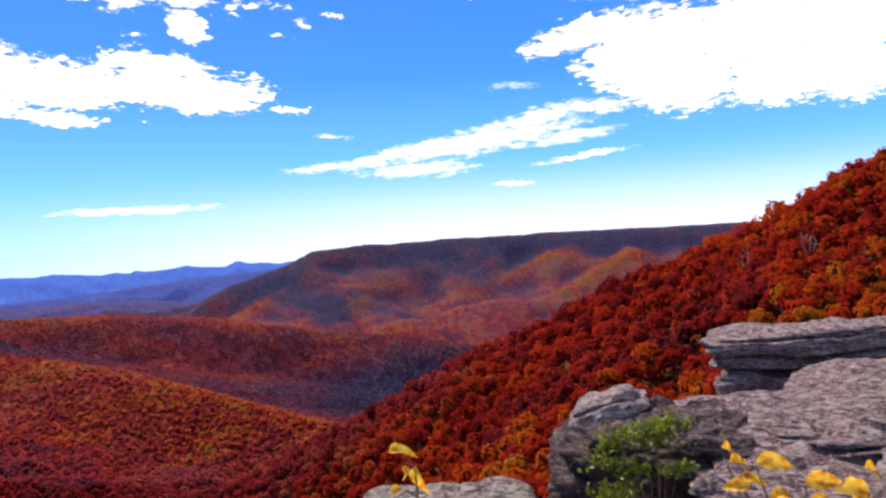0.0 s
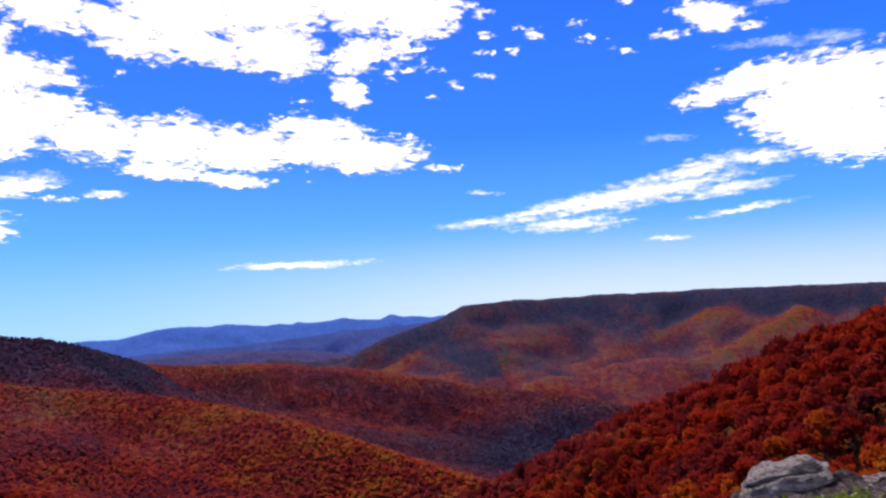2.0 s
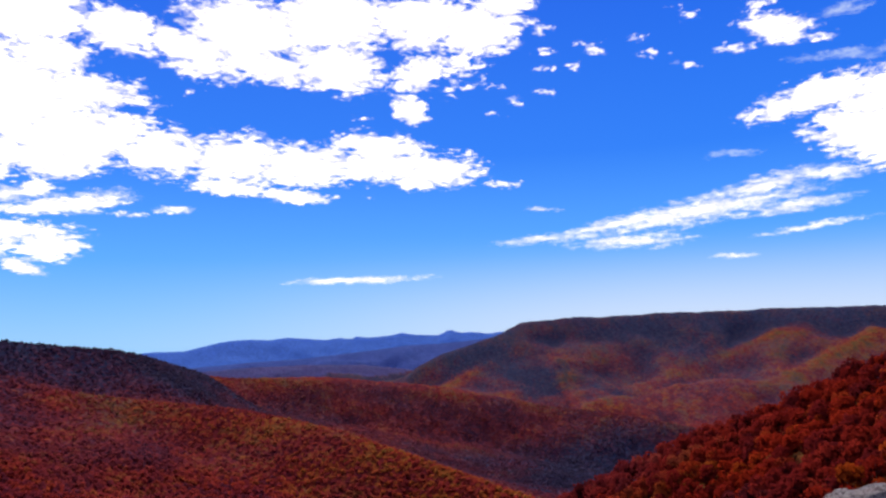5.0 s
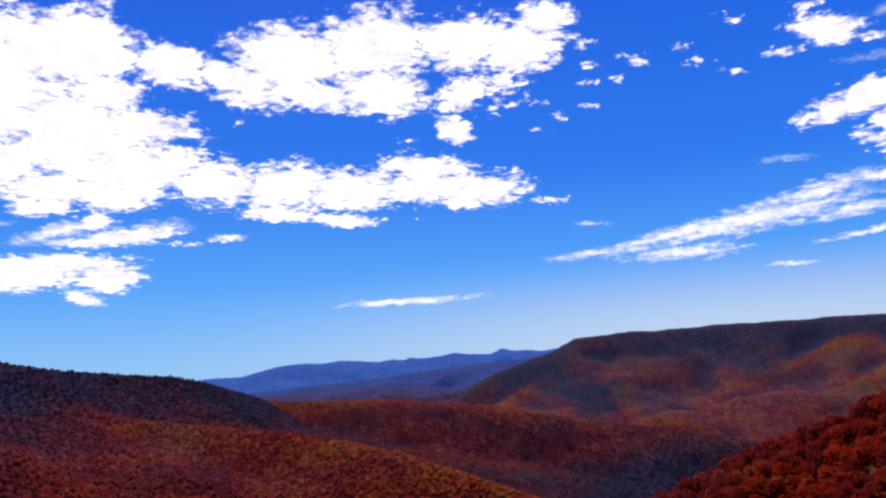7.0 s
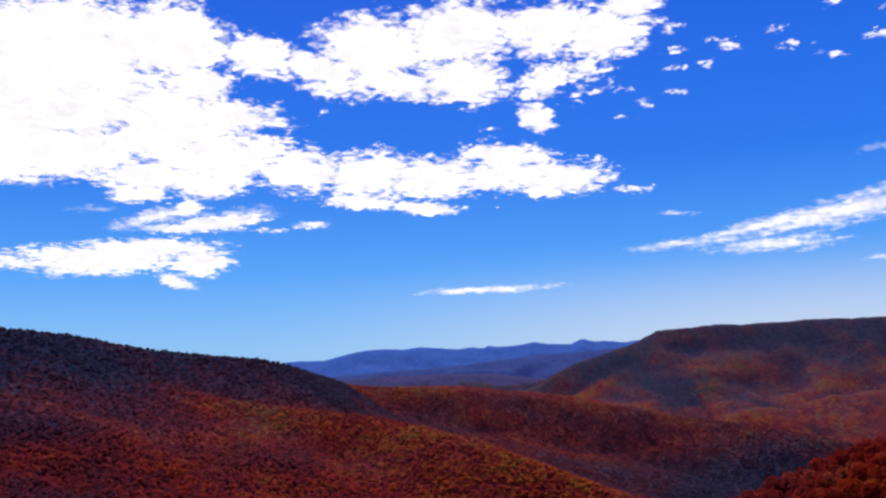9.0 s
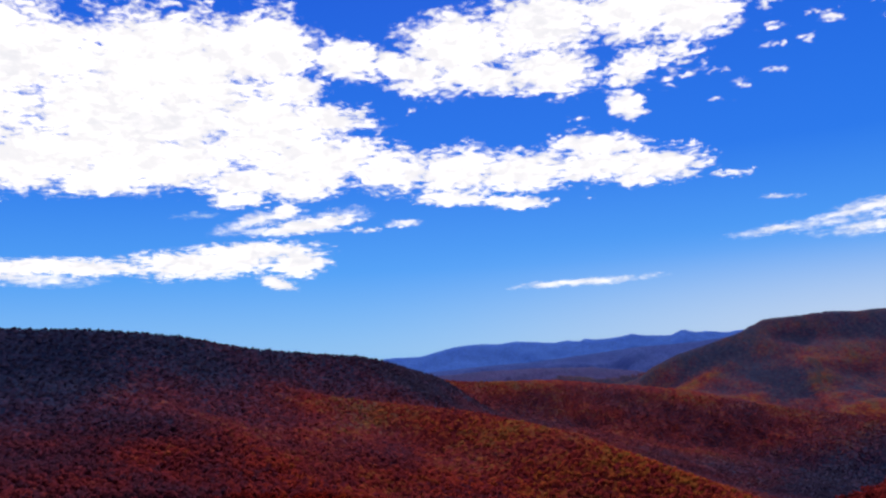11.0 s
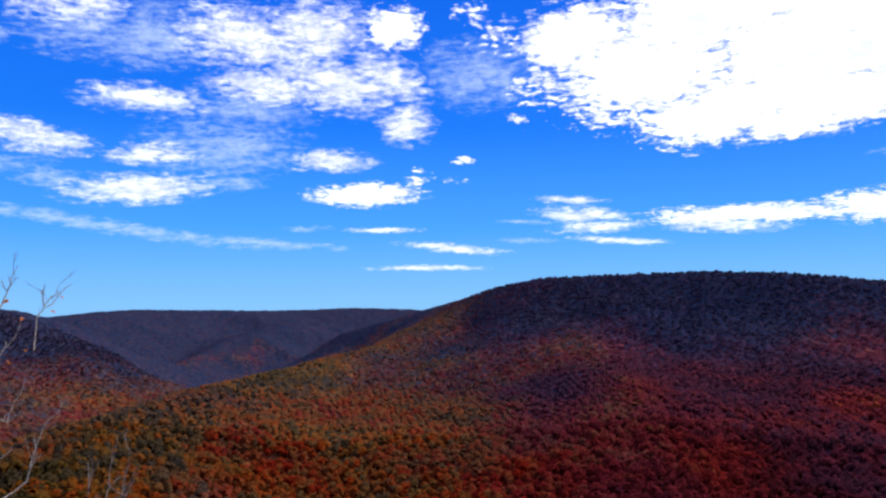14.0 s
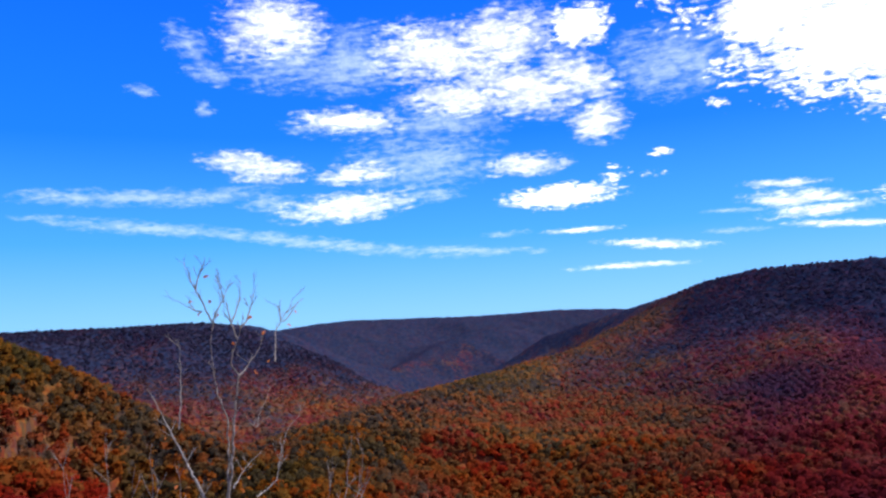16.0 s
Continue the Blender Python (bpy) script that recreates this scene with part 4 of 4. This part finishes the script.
def woods_mesh(name, picks, crowns, mat):
    verts, faces, tones, pine_shades, hazes, normals, base = [], [], [], [], [], [], 0
    for k in range(8):
        sel = picks[gkind[picks] == k]
        v, f, lie = crowns[k]
        c, s = np.cos(gturn[sel])[:, None] * gscale[sel][:, None], np.sin(gturn[sel])[:, None] * gscale[sel][:, None]
        x, y = v[None, :, 0] * c - v[None, :, 1] * s + gx[sel][:, None], v[None, :, 0] * s + v[None, :, 1] * c + gy[sel][:, None]
        z = v[None, :, 2] * gscale[sel][:, None] + gz[sel][:, None]
        verts.append(np.stack([x, y, z], -1).reshape(-1, 3))
        faces.append((f[None] + (np.arange(len(sel)) * len(v))[:, None, None] + base).reshape(-1, 4))
        c, s = np.cos(gturn[sel])[:, None], np.sin(gturn[sel])[:, None]
        normals.append(np.stack([lie[None, :, 0] * c - lie[None, :, 1] * s, lie[None, :, 0] * s + lie[None, :, 1] * c, np.repeat(lie[None, :, 2], len(sel), 0)], -1).reshape(-1, 3))
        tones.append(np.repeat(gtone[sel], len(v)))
        pine_shades.append(np.repeat(gpine_shade[sel], len(v)))
        hazes.append(np.repeat(ghaze[sel], len(v)))
        base += len(sel) * len(v)
    tones = np.concatenate(tones)
    return mesh_from(name, np.concatenate(verts), np.concatenate(faces), mat, True, [("tone", tones), ("pine_shade", np.concatenate(pine_shades)), ("haze", np.concatenate(hazes))], np.concatenate(normals))


index = np.arange(gx.size)
near_woods = tagged(new("near_woods", woods_mesh("near_woods", index[(gr < 520) & ~single], crown_fine, LEAF_WOODS)),
                    "dense red and orange autumn wood on the near slopes", "forest", kind="stuff")
slope_woods = tagged(new("slope_woods", woods_mesh("slope_woods", index[(gr >= 520) & (gr < 800) & ~single], crown_plain, LEAF_WOODS)),
                     "rust and orange autumn wood across the valley side", "forest", kind="stuff")
hill_woods = tagged(new("hill_woods", woods_mesh("hill_woods", index[(gr >= 800) & ~single], crown_far, HAZY_HILL_LEAF)),
                    "dark red autumn wood on the far hillsides, purplish haze painted in", "forest", kind="stuff")


# ---- rocks ----
def noise3(x, y, z, seed):
    iz = np.floor(z)
    f = z - iz
    f = f * f * (3 - 2 * f)
    return value_noise(x + iz * 37.7, y + iz * 91.3, seed) * (1 - f) + value_noise(x + (iz + 1) * 37.7, y + (iz + 1) * 91.3, seed) * f


def fbm3(x, y, z, seed, octaves=4):
    total, amp, norm = 0.0, 1.0, 0.0
    for o in range(octaves):
        k = 2.07 ** o
        total, norm = total + amp * noise3(x * k + 5.1 * o, y * k + 2.7 * o, z * k - 3.3 * o, seed + 7 * o), norm + amp
        amp *= 0.5
    return total / norm - 0.5


def rock_mesh(name, size, seed, bed, rough, square, n, mat):
    """A block of bedded sandstone; the middle of its top lies at the origin."""
    g = np.linspace(-1, 1, n)
    a, b = np.meshgrid(g, g)
    one = np.ones_like(a)
    quads, verts = [], []
    i = np.arange(n * n).reshape(n, n)
    q = np.stack([i[:-1, :-1], i[:-1, 1:], i[1:, 1:], i[1:, :-1]], -1).reshape(-1, 4)
    for k, (x, y, z) in enumerate(((a, b, one), (b, a, -one), (one, a, b), (-one, b, a), (b, one, a), (a, -one, b))):
        verts.append(np.stack([x, y, z], -1).reshape(-1, 3))
        quads.append(q + k * n * n)
    p = np.concatenate(verts)
    p = p / (np.sum(np.abs(p) ** square, axis=1) ** (1 / square))[:, None]
    half = np.array(size) / 2
    w = p * half
    out = p / np.linalg.norm(p, axis=1)[:, None]
    x, y, z = (w + seed * 3.7).T
    wave = fbm3(x * 0.5, y * 0.5, z * 0.5, seed, 3) * 0.5
    level = (z + wave) / bed
    ix = np.floor(level)
    frac = level - ix
    jut = hashed(ix, ix * 0 + seed, seed) - 0.5
    joint = np.exp(-((np.minimum(frac, 1 - frac)) / 0.09) ** 2)
    side = np.clip(1 - np.abs(out[:, 2]) ** 3, 0, 1)
    push = side * (jut * rough * 1.1 - joint * rough * 0.8) + fbm3(x * 0.9, y * 0.9, z * 1.6, seed + 3, 5) * rough * 2.6
    push += (fbm3(x * 4, y * 4, z * 11, seed + 5, 4) * 1.8 - np.abs(fbm3(x * 1.7, y * 1.7, z * 5, seed + 6, 3)) * 1.4 - np.abs(fbm3(x * 3.1, y * 3.1, z * 3.5, seed + 8, 4)) * 1.3) * rough
    w = w + out * push[:, None] * np.array((1, 1, 0.55))
    top = np.clip(out[:, 2], 0, 1) ** 2
    steps = fbm3(x * 0.8, y * 0.8, z * 0.2, seed + 9, 4) * 0.7
    tread = np.round(steps / 0.07) * 0.07 * 0.75 + steps * 0.25
    w[:, 2] += top * tread * min(1, rough * 6)
    w[:, 2] -= half[2]
    me = mesh_from(name, w, np.concatenate(quads), mat, True)
    bm = bmesh.new()
    bm.from_mesh(me)
    bmesh.ops.remove_doubles(bm, verts=bm.verts, dist=0.0005)
    bmesh.ops.recalc_face_normals(bm, faces=bm.faces)
    bm.to_mesh(me)
    bm.free()
    return me


def rock(name, label, at, size, turn, tilt=(0, 0), seed=1, bed=0.2, rough=0.16, square=5.0, n=56, mat=STONE):
    """A single rock; at: the middle of its top."""
    ob = tagged(new(name, rock_mesh(name, size, seed, bed, rough, square, n, mat)), label, "rock", "sandstone rocks of the lookout")
    ob.matrix_world = Matrix.Translation(at) @ Euler((radians(tilt[0]), radians(tilt[1]), radians(turn))).to_matrix().to_4x4()
    return ob


def bedded_rock(name, label, at, size, turn, tilt, seed, beds, rough=0.12, square=10.0, n=52, undercut=0.0):
    """A rock of separate beds, one on another, each a little out of line; beds: their thickness from the top down."""
    r = random.Random(seed)
    ob = tagged(new(name), label, "rock", "sandstone rocks of the lookout")
    ob.matrix_world = Matrix.Translation(at) @ Euler((radians(tilt[0]), radians(tilt[1]), radians(turn))).to_matrix().to_4x4()
    z = 0.0
    for i, thick in enumerate(beds):
        wide = (size[0] * r.uniform(0.94, 1.03) * (1 - undercut * i), size[1] * r.uniform(0.93, 1.04), thick * 1.12)
        piece = part("bed", rock_mesh("bed", wide, seed * 5 + i, max(0.07, thick * 0.45), rough * (0.7 + 0.5 * min(1, thick)), square, n if i < 2 else 34, STONE), ob)
        piece.matrix_basis = pose(r.uniform(-0.07, 0.07) + undercut * size[0] * i, r.uniform(-0.08, 0.08), z, r.uniform(-1.2, 1.2), r.uniform(-1.2, 1.2), r.uniform(-3, 3))
        z -= thick
    return ob


rock("rock_ledge", "broad grey sandstone ledge underfoot at the cliff edge", (0.5, -0.9, -1.62), (6.2, 7.0, 2.4), 10, seed=2, rough=0.10, n=40)
rock("boulder", "dark lichen-spotted boulder with a broken top", on_level(-15.2, 7.05, -1.38), (1.75, 1.9, 2.6), -14, (2, 3), seed=3, rough=0.2, square=7.0, n=84, mat=SHADED_STONE)
rock("stone_knob", "pale weathered stone knob rising from the boulder", on_level(-10.7, 7.25, -1.22), (0.76, 0.8, 0.62), -20, (0, -18), seed=14, bed=0.14, rough=0.075, square=2.7, n=64, mat=PALE_STONE)
bedded_rock("rock_slab", "tilted grey sandstone slabs with cracks and lichen", on_level(-31, 6.15, -1.56), (3.0, 2.8), -26, (2, 0), 5, (0.17, 0.24, 0.4, 1.3), 0.2, 7.0, 66)
rock("flat_rock", "flat weathered sandstone block between boulder and slabs", on_level(-20.3, 7.5, -1.50), (2.3, 1.5, 0.42), -20, (1, 0), seed=31, bed=0.13, rough=0.10, square=7.0, n=72)
rock("rock_plate", "loose weathered sandstone plate lying on the slabs", on_level(-31.5, 7.3, -1.38), (2.6, 1.5, 0.26), -24, (3, -2), seed=21, bed=0.1, rough=0.17, square=5.0, n=64)
rock("rock_plate", "small lichen-covered sandstone plate lying on the slabs", on_level(-36, 6.0, -1.44), (1.7, 1.1, 0.2), -35, (2, 2), seed=24, bed=0.09, rough=0.14, square=5.0, n=60, mat=PALE_STONE)
bedded_rock("rock_shelf", "thick bedded sandstone shelf resting behind the slabs", on_level(-35.5, 9.2, -1.27), (4.0, 2.4), -28, (2, -6.5), 6, (0.2, 0.3, 1.6), 0.17, 7.0, 76)
bedded_rock("rock_outcrop", "overhanging layered sandstone outcrop with a sharp corner", on_level(-31.5, 12.2, -1.10), (5.6, 2.6), -27, (0, -2.6), 8, (0.45, 2.2), 0.14, 12.0, 76, 0.0)
rock("flat_stone", "low flat greenish-grey stone at the cliff edge", on_level(0.4, 5.0, -1.43), (1.15, 1.0, 1.8), 0, (0, 2), seed=11, bed=0.1, rough=0.08, square=7.0, n=70, mat=MOSSY_STONE)


# ---- plants on the rocks ----
def leaf_arrays(length, width, fold, droop, rng):
    """A pointed leaf, folded along its midrib and bent: it starts at the origin and runs along +y."""
    rows, verts, faces = 7, [], []
    curl = rng.uniform(-0.25, 0.25)
    for i in range(rows):
        t = i / (rows - 1)
        w = width * 0.5 * math.sin(math.pi * min(1, t ** 0.8)) ** 0.85 + 0.001
        y, z = length * t, -droop * length * t * t
        wob = 0.06 * width * math.sin(9 * t)
        verts += [(-w, y, z + fold * w + wob), (curl * width * 0.3 * t, y, z), (w, y, z + fold * w * 0.8 - wob)]
        if i:
            a = (i - 1) * 3
            faces += [(a, a + 1, a + 4, a + 3), (a + 1, a + 2, a + 5, a + 4)]
    return verts, faces


leaf_rng = random.Random(5)
leaf_meshes = [mesh_from("leaf", *leaf_arrays(0.092, 0.05, f, d, leaf_rng), YELLOW_LEAF, True) for f, d in ((0.8, 0.6), (1.2, 0.9), (0.6, 0.4), (1.0, 0.7))]


def sapling(label, root, stems, leaves):
    """A small plant: bent stems from the root and single leaves; leaves are (place, bearing, pitch, roll, size)."""
    plant = tagged(new("sapling"), label, "plant", "yellow-leaved saplings")
    plant.location = root
    for points in stems:
        rel = [Vector(p) - Vector(root) for p in points]
        part("stem", mesh_from("stem", *tube(rel, [0.006 - 0.004 * i / (len(rel) - 1) for i in range(len(rel))], 6), STEM, True), plant)
    for i, (at, az, pitch, roll, size) in enumerate(leaves):
        ob = part("leaf", leaf_meshes[i % 4], plant, "curled yellow leaf")
        ob.matrix_basis = Matrix.Translation(Vector(at) - Vector(root)) @ Euler((radians(pitch), radians(roll), radians(az))).to_matrix().to_4x4() @ Matrix.Scale(size, 4)


def at(az, el, d, eye=(0.0, 0.3, 0.0)):
    """A place as it is seen from where the walk starts."""
    return Vector(eye) + bearing(az, el, d)


root = on_level(2.9, 3.15, -1.75)
sapling("thin sapling with a few curled yellow leaves", root,
        [[root, at(2.5, -22, 3.1), at(2.6, -17, 2.8), at(2.7, -15.2, 2.8), at(3.4, -14.0, 2.8), at(4.5, -13.9, 2.8)], [at(2.6, -17, 2.8), at(3.4, -16.6, 2.8), at(4.2, -17.0, 2.8)]],
        [(at(4.6, -13.85, 2.8), -88, 14, 25, 1.0), (at(2.6, -14.9, 2.8), 150, -62, 20, 0.95), (at(3.0, -15.2, 2.8), 95, -55, -60, 0.95), (at(3.7, -16.4, 2.8), 100, -35, -55, 0.8)])
root = on_level(-25, 3.3, -1.75)
stems, leaves = [], []
for i, (a, e, way, size) in enumerate(((-19.4, -14.0, -85, 1.0), (-19.9, -15.0, -78, 1.0), (-21.6, -14.9, -95, 1.45), (-21.2, -16.3, 95, 1.0), (-20.6, -16.0, -110, 0.9), (-23.6, -16.8, 80, 0.9),
                                        (-24.6, -16.0, -88, 1.35), (-26.8, -16.2, -100, 1.2), (-28.4, -16.0, 85, 1.1), (-28.2, -14.9, -80, 0.95), (-27.4, -16.8, -75, 1.1), (-26.0, -16.9, 110, 1.0),
                                        (-29.6, -15.4, -90, 1.1), (-22.4, -17.3, -80, 1.0), (-25.2, -17.6, 90, 1.2))):
    d = 2.75 + 0.2 * leaf_rng.random()
    if i % 2 == 0:
        stems.append([root, root.lerp(at(a, e - 3, d), 0.6), at(a, e - 0.2, d)])
    side = 1 if way < 0 else -1
    leaves.append((at(a, e, d), way + leaf_rng.uniform(-12, 12), leaf_rng.uniform(-12, 18), side * leaf_rng.uniform(30, 65), size * 0.88))
sapling("clump of sapling shoots with curled yellow and orange leaves", root, stems, leaves)


def shrub(label, base, stem_ends, count, spread, leaf_size, mat, seed):
    r = np.random.default_rng(seed)
    bush = tagged(new("shrub"), label, "shrub")
    bush.location = base
    verts, faces = [], []
    for e in stem_ends:
        rel = Vector(e) - Vector(base)
        mid = rel * 0.5 + Vector((0, 0, 0.05))
        part("stem", mesh_from("stem", *tube([(0, 0, 0), mid, rel], [0.009, 0.006, 0.003], 5), STEM, True), bush)
        n = count // len(stem_ends)
        where = np.array(rel)[None] + r.normal(0, 1, (n, 3)) * np.array(spread)
        d = r.normal(0, 1, (n, 3)) + np.array((0, -0.3, 0.7))
        d /= np.linalg.norm(d, axis=1)[:, None]
        s = np.cross(d, r.normal(0, 1, (n, 3)))
        s /= np.linalg.norm(s, axis=1)[:, None]
        k = (leaf_size * r.uniform(0.6, 1.3, n))[:, None]
        u = np.cross(d, s)
        quad = np.stack([where - s * k, where + u * k * 0.45 + d * k * 0.1, where + s * k, where - u * k * 0.45 + d * k * 0.1], 1).reshape(-1, 3)
        faces.append(np.arange(n * 4).reshape(-1, 4) + 4 * n * len(verts))
        verts.append(quad)
    tagged(part("foliage", mesh_from("foliage", np.concatenate(verts), np.concatenate(faces), mat), bush), kind="stuff")


shrub("green-leaved shrub clinging to the shaded rock face", on_level(-14.2, 6.1, -2.3),
      [at(-16.0, -12.4, 5.75), at(-15.2, -12.9, 5.75), at(-14.0, -13.0, 5.75), at(-12.8, -13.3, 5.75), at(-12.0, -13.6, 5.75), at(-15.0, -13.6, 5.75), at(-13.2, -15.6, 5.75), at(-16.4, -15.4, 5.75), at(-11.7, -17.0, 5.75),
       at(-11.4, -15.0, 5.75), at(-12.0, -17.6, 5.75)], 1250, (0.07, 0.05, 0.035), 0.026, GREEN_LEAF, 3)


# ---- bare trees ----
def twigs_of(points, r, count, length, thick):
    """Side twigs that fork once, from the outer two thirds of a limb."""
    pieces = []
    for _ in range(count):
        u = r.uniform(0.3, 1.0) * (len(points) - 1)
        i = min(int(u), len(points) - 2)
        p = points[i].lerp(points[i + 1], u - i)
        d = (points[i + 1] - points[i]).normalized()
        out = Vector((r.uniform(-1, 1), r.uniform(-1, 1), r.uniform(-0.2, 0.5)))
        way = (d * 0.7 + out * 0.95).normalized()
        n = length * r.uniform(0.5, 1.2)
        q, e = p + way * n * 0.5 + Vector((0, 0, 0.02)), p + way * n * 0.9 + Vector((0, 0, n * 0.25))
        stalk = tube([p, q, e], [thick, thick * 0.75, thick * 0.4], 4)
        f = (way + Vector((r.uniform(-1, 1), r.uniform(-1, 1), r.uniform(-0.1, 0.9))) * 0.7).normalized()
        g = (way + Vector((r.uniform(-1, 1), r.uniform(-1, 1), r.uniform(0.1, 0.9))) * 0.8).normalized()
        pieces.append(joined([stalk, tube([q.lerp(e, 0.5), q.lerp(e, 0.5) + g * n * 0.4], [thick * 0.5, thick * 0.3], 4), tube([q, q + f * n * 0.35, q + f * n * 0.6 + Vector((0, 0, n * 0.1))], [thick * 0.7, thick * 0.55, thick * 0.3], 4)]))
    return pieces


def bare_tree(label, root, limbs, seed, leaves=0, twig=0.3, group=""):
    """limbs: (foot radius, twig count, points in the world); the first is the trunk."""
    r = random.Random(seed)
    tree = tagged(new("bare_tree"), label, "tree", group)
    tree.location = root
    for k, (radius, count, points) in enumerate(limbs):
        pts = [Vector(p) - Vector(root) for p in points]
        fine = []
        for a, b in zip(pts[:-1], pts[1:]):
            for j in range(4):
                w = (b - a).length * 0.035
                fine.append(a.lerp(b, j / 4) + Vector((r.uniform(-w, w), r.uniform(-w, w), 0)))
        fine.append(pts[-1])
        m = len(fine) - 1
        limb = part("trunk" if k == 0 else "limb", mesh_from("limb", *tube(fine, [0.85 * radius * (1 - 0.82 * i / m) for i in range(m + 1)], 7), PALE_BARK, True), tree)
        for piece in twigs_of(fine, r, count, twig, max(0.0035, radius * 0.24)):
            part("twig", mesh_from("twig", *piece, PALE_BARK, True), limb)
        for _ in range(leaves):
            p = fine[r.randrange(m // 8, m * 2 // 5 + 1)] + Vector((r.uniform(-.2, .2), r.uniform(-.2, .2), r.uniform(-.2, .1)))
            ob = part("leaf", dead_leaf, limb, "withered orange leaf")
            ob.matrix_basis = Matrix.Translation(p) @ Euler((r.uniform(-2, 2), r.uniform(-1, 1), r.uniform(0, 6))).to_matrix().to_4x4()
    return tree


dead_leaf = mesh_from("leaf", *leaf_arrays(0.05, 0.03, 0.6, 0.6, leaf_rng), ORANGE_LEAF, True)
D = 8.0


def seen(az, el, d):
    """A place as it is seen from where the walk ends."""
    return at(az, el, d, (-0.3, -0.03, 0.0))


limbs = []


def limb(radius, count, *ways):
    """A limb of the bare tree by the bearings and elevations of its bends, its depth wandering a little."""
    k = len(limbs)
    start = [on_level(111.3 + 0.15 * k, D, -3.0)] if k < 2 else []
    limbs.append((radius, count, start + [seen(a, e, D + 0.012 * k * i) for i, (a, e) in enumerate(ways)]))


limb(0.019, 8, (111.52, -11.79), (111.29, -9.86), (111.13, -7.97), (110.97, -6.04), (110.78, -4.08), (110.65, -3.49), (111.17, -2.66), (111.04, -1.67), (110.67, -0.89), (110.46, -0.09))
limb(0.016, 7, (111.56, -11.71), (111.53, -10.59), (111.46, -8.71), (111.52, -6.38), (112.14, -4.77), (112.45, -2.78), (112.49, -0.79), (112.39, 0.40))
limb(0.011, 7, (112.39, 0.32), (112.69, 0.90), (113.28, 2.36), (113.69, 3.06), (113.98, 3.59), (114.17, 4.15))
limb(0.0103, 5, (113.50, 2.77), (113.34, 3.45), (113.10, 4.13), (112.81, 5.05))
limb(0.0088, 3, (113.07, 1.15), (113.56, 1.25), (114.05, 1.55), (114.58, 1.89))
limb(0.0103, 5, (112.35, 0.48), (111.95, 1.39), (111.58, 2.06), (111.34, 2.78))
limb(0.008, 3, (111.58, 2.06), (111.81, 2.72), (111.99, 3.37))
limb(0.0118, 5, (110.71, -0.89), (111.08, 0.14), (111.29, 1.16), (111.43, 1.89))
limb(0.0103, 5, (111.08, 0.26), (110.78, 1.06), (110.53, 1.74), (110.38, 3.16))
limb(0.0118, 6, (110.46, -0.09), (110.01, 0.37), (109.75, 1.30), (109.54, 2.11), (109.20, 2.99))
limb(0.0103, 4, (110.65, -3.49), (110.21, -3.12), (109.92, -2.62), (109.36, -1.97), (109.06, -1.17))
limb(0.009, 8, (109.64, -11.90), (109.00, -11.51), (108.20, -10.90), (108.01, -9.58), (107.74, -8.63), (107.23, -7.30), (106.53, -6.63), (106.06, -5.59))
limb(0.0103, 5, (108.10, -2.64), (108.08, -1.63), (108.01, -0.53), (107.50, 0.50), (107.08, 1.06), (106.73, 1.87))
limb(0.008, 3, (107.51, 0.18), (107.01, 0.57), (106.67, 1.17), (106.37, 1.61))
limb(0.0072, 2, (107.62, 0.35), (107.68, 1.01), (107.92, 1.43))
limb(0.0181, 5, (113.00, -11.93), (113.76, -10.37), (114.30, -9.19), (115.02, -7.62), (115.73, -6.23), (116.44, -4.57), (116.76, -3.97))
limb(0.0103, 4, (114.71, -6.89), (114.64, -4.59), (114.57, -2.65), (114.69, -0.68))
limb(0.0088, 4, (111.24, -11.22), (110.61, -10.30), (110.13, -9.66), (109.65, -9.17))
limb(0.0088, 4, (110.43, -6.16), (110.06, -6.81), (109.52, -7.16), (109.10, -5.86), (108.50, -4.39))
bare_tree("slender bare tree with pale forked stems and a few orange leaves", on_level(111.3, D, -3.0), limbs, 4, leaves=1, twig=0.16)
for az, d, top, lean, seed in ((119.0, 7.4, -6.6, 0.4, 11), (116.8, 7.0, -7.6, -0.3, 12), (121.5, 7.8, -8.4, 0.5, 13), (104.0, 7.2, -8.2, -1.2, 14), (102.6, 7.6, -9.2, -0.6, 15), (114.6, 7.2, -9.0, 0.2, 16)):
    foot = on_level(az, d, -2.95)
    bare_tree("thin bare shoot with pale twigs in front of the valley", foot,
              [(0.009, 6, [foot, seen(az + lean * 0.3, -15, d), seen(az + lean * 0.6, (top - 15) / 2, d), seen(az + lean, top, d)]),
               (0.006, 4, [seen(az, -17, d), seen(az - lean - 0.6, -12.5, d), seen(az - lean - 1.0, top - 2.5, d)])], seed, leaves=1, twig=0.2, group="bare shoots on the ledge")
for az, d, h, seed in ((-21.8, 325, 12, 21), (-25.7, 300, 11, 22), (-28.8, 280, 8, 23)):
    x, y = on_level(az, d, 0).xy
    z = float(terrain(np.array([x]), np.array([y]))[0][0])
    foot, k = Vector((x, y, z)), h / 12
    bare_tree("leafless tree standing out on the ridge line", foot,
              [(0.3, 10, [foot, foot + Vector((0, 0, 8 * k)), foot + Vector((0.5, 0, 15 * k))]),
               (0.2, 8, [foot + Vector((0, 0, 6 * k)), foot + Vector((-2, 0, 10 * k)), foot + Vector((-2.6, 0, 14 * k))]),
               (0.2, 8, [foot + Vector((0, 0, 6 * k)), foot + Vector((2, 0, 10 * k)), foot + Vector((2.8, 0, 13 * k))])], seed, twig=3.0, group="leafless trees on the ridge")
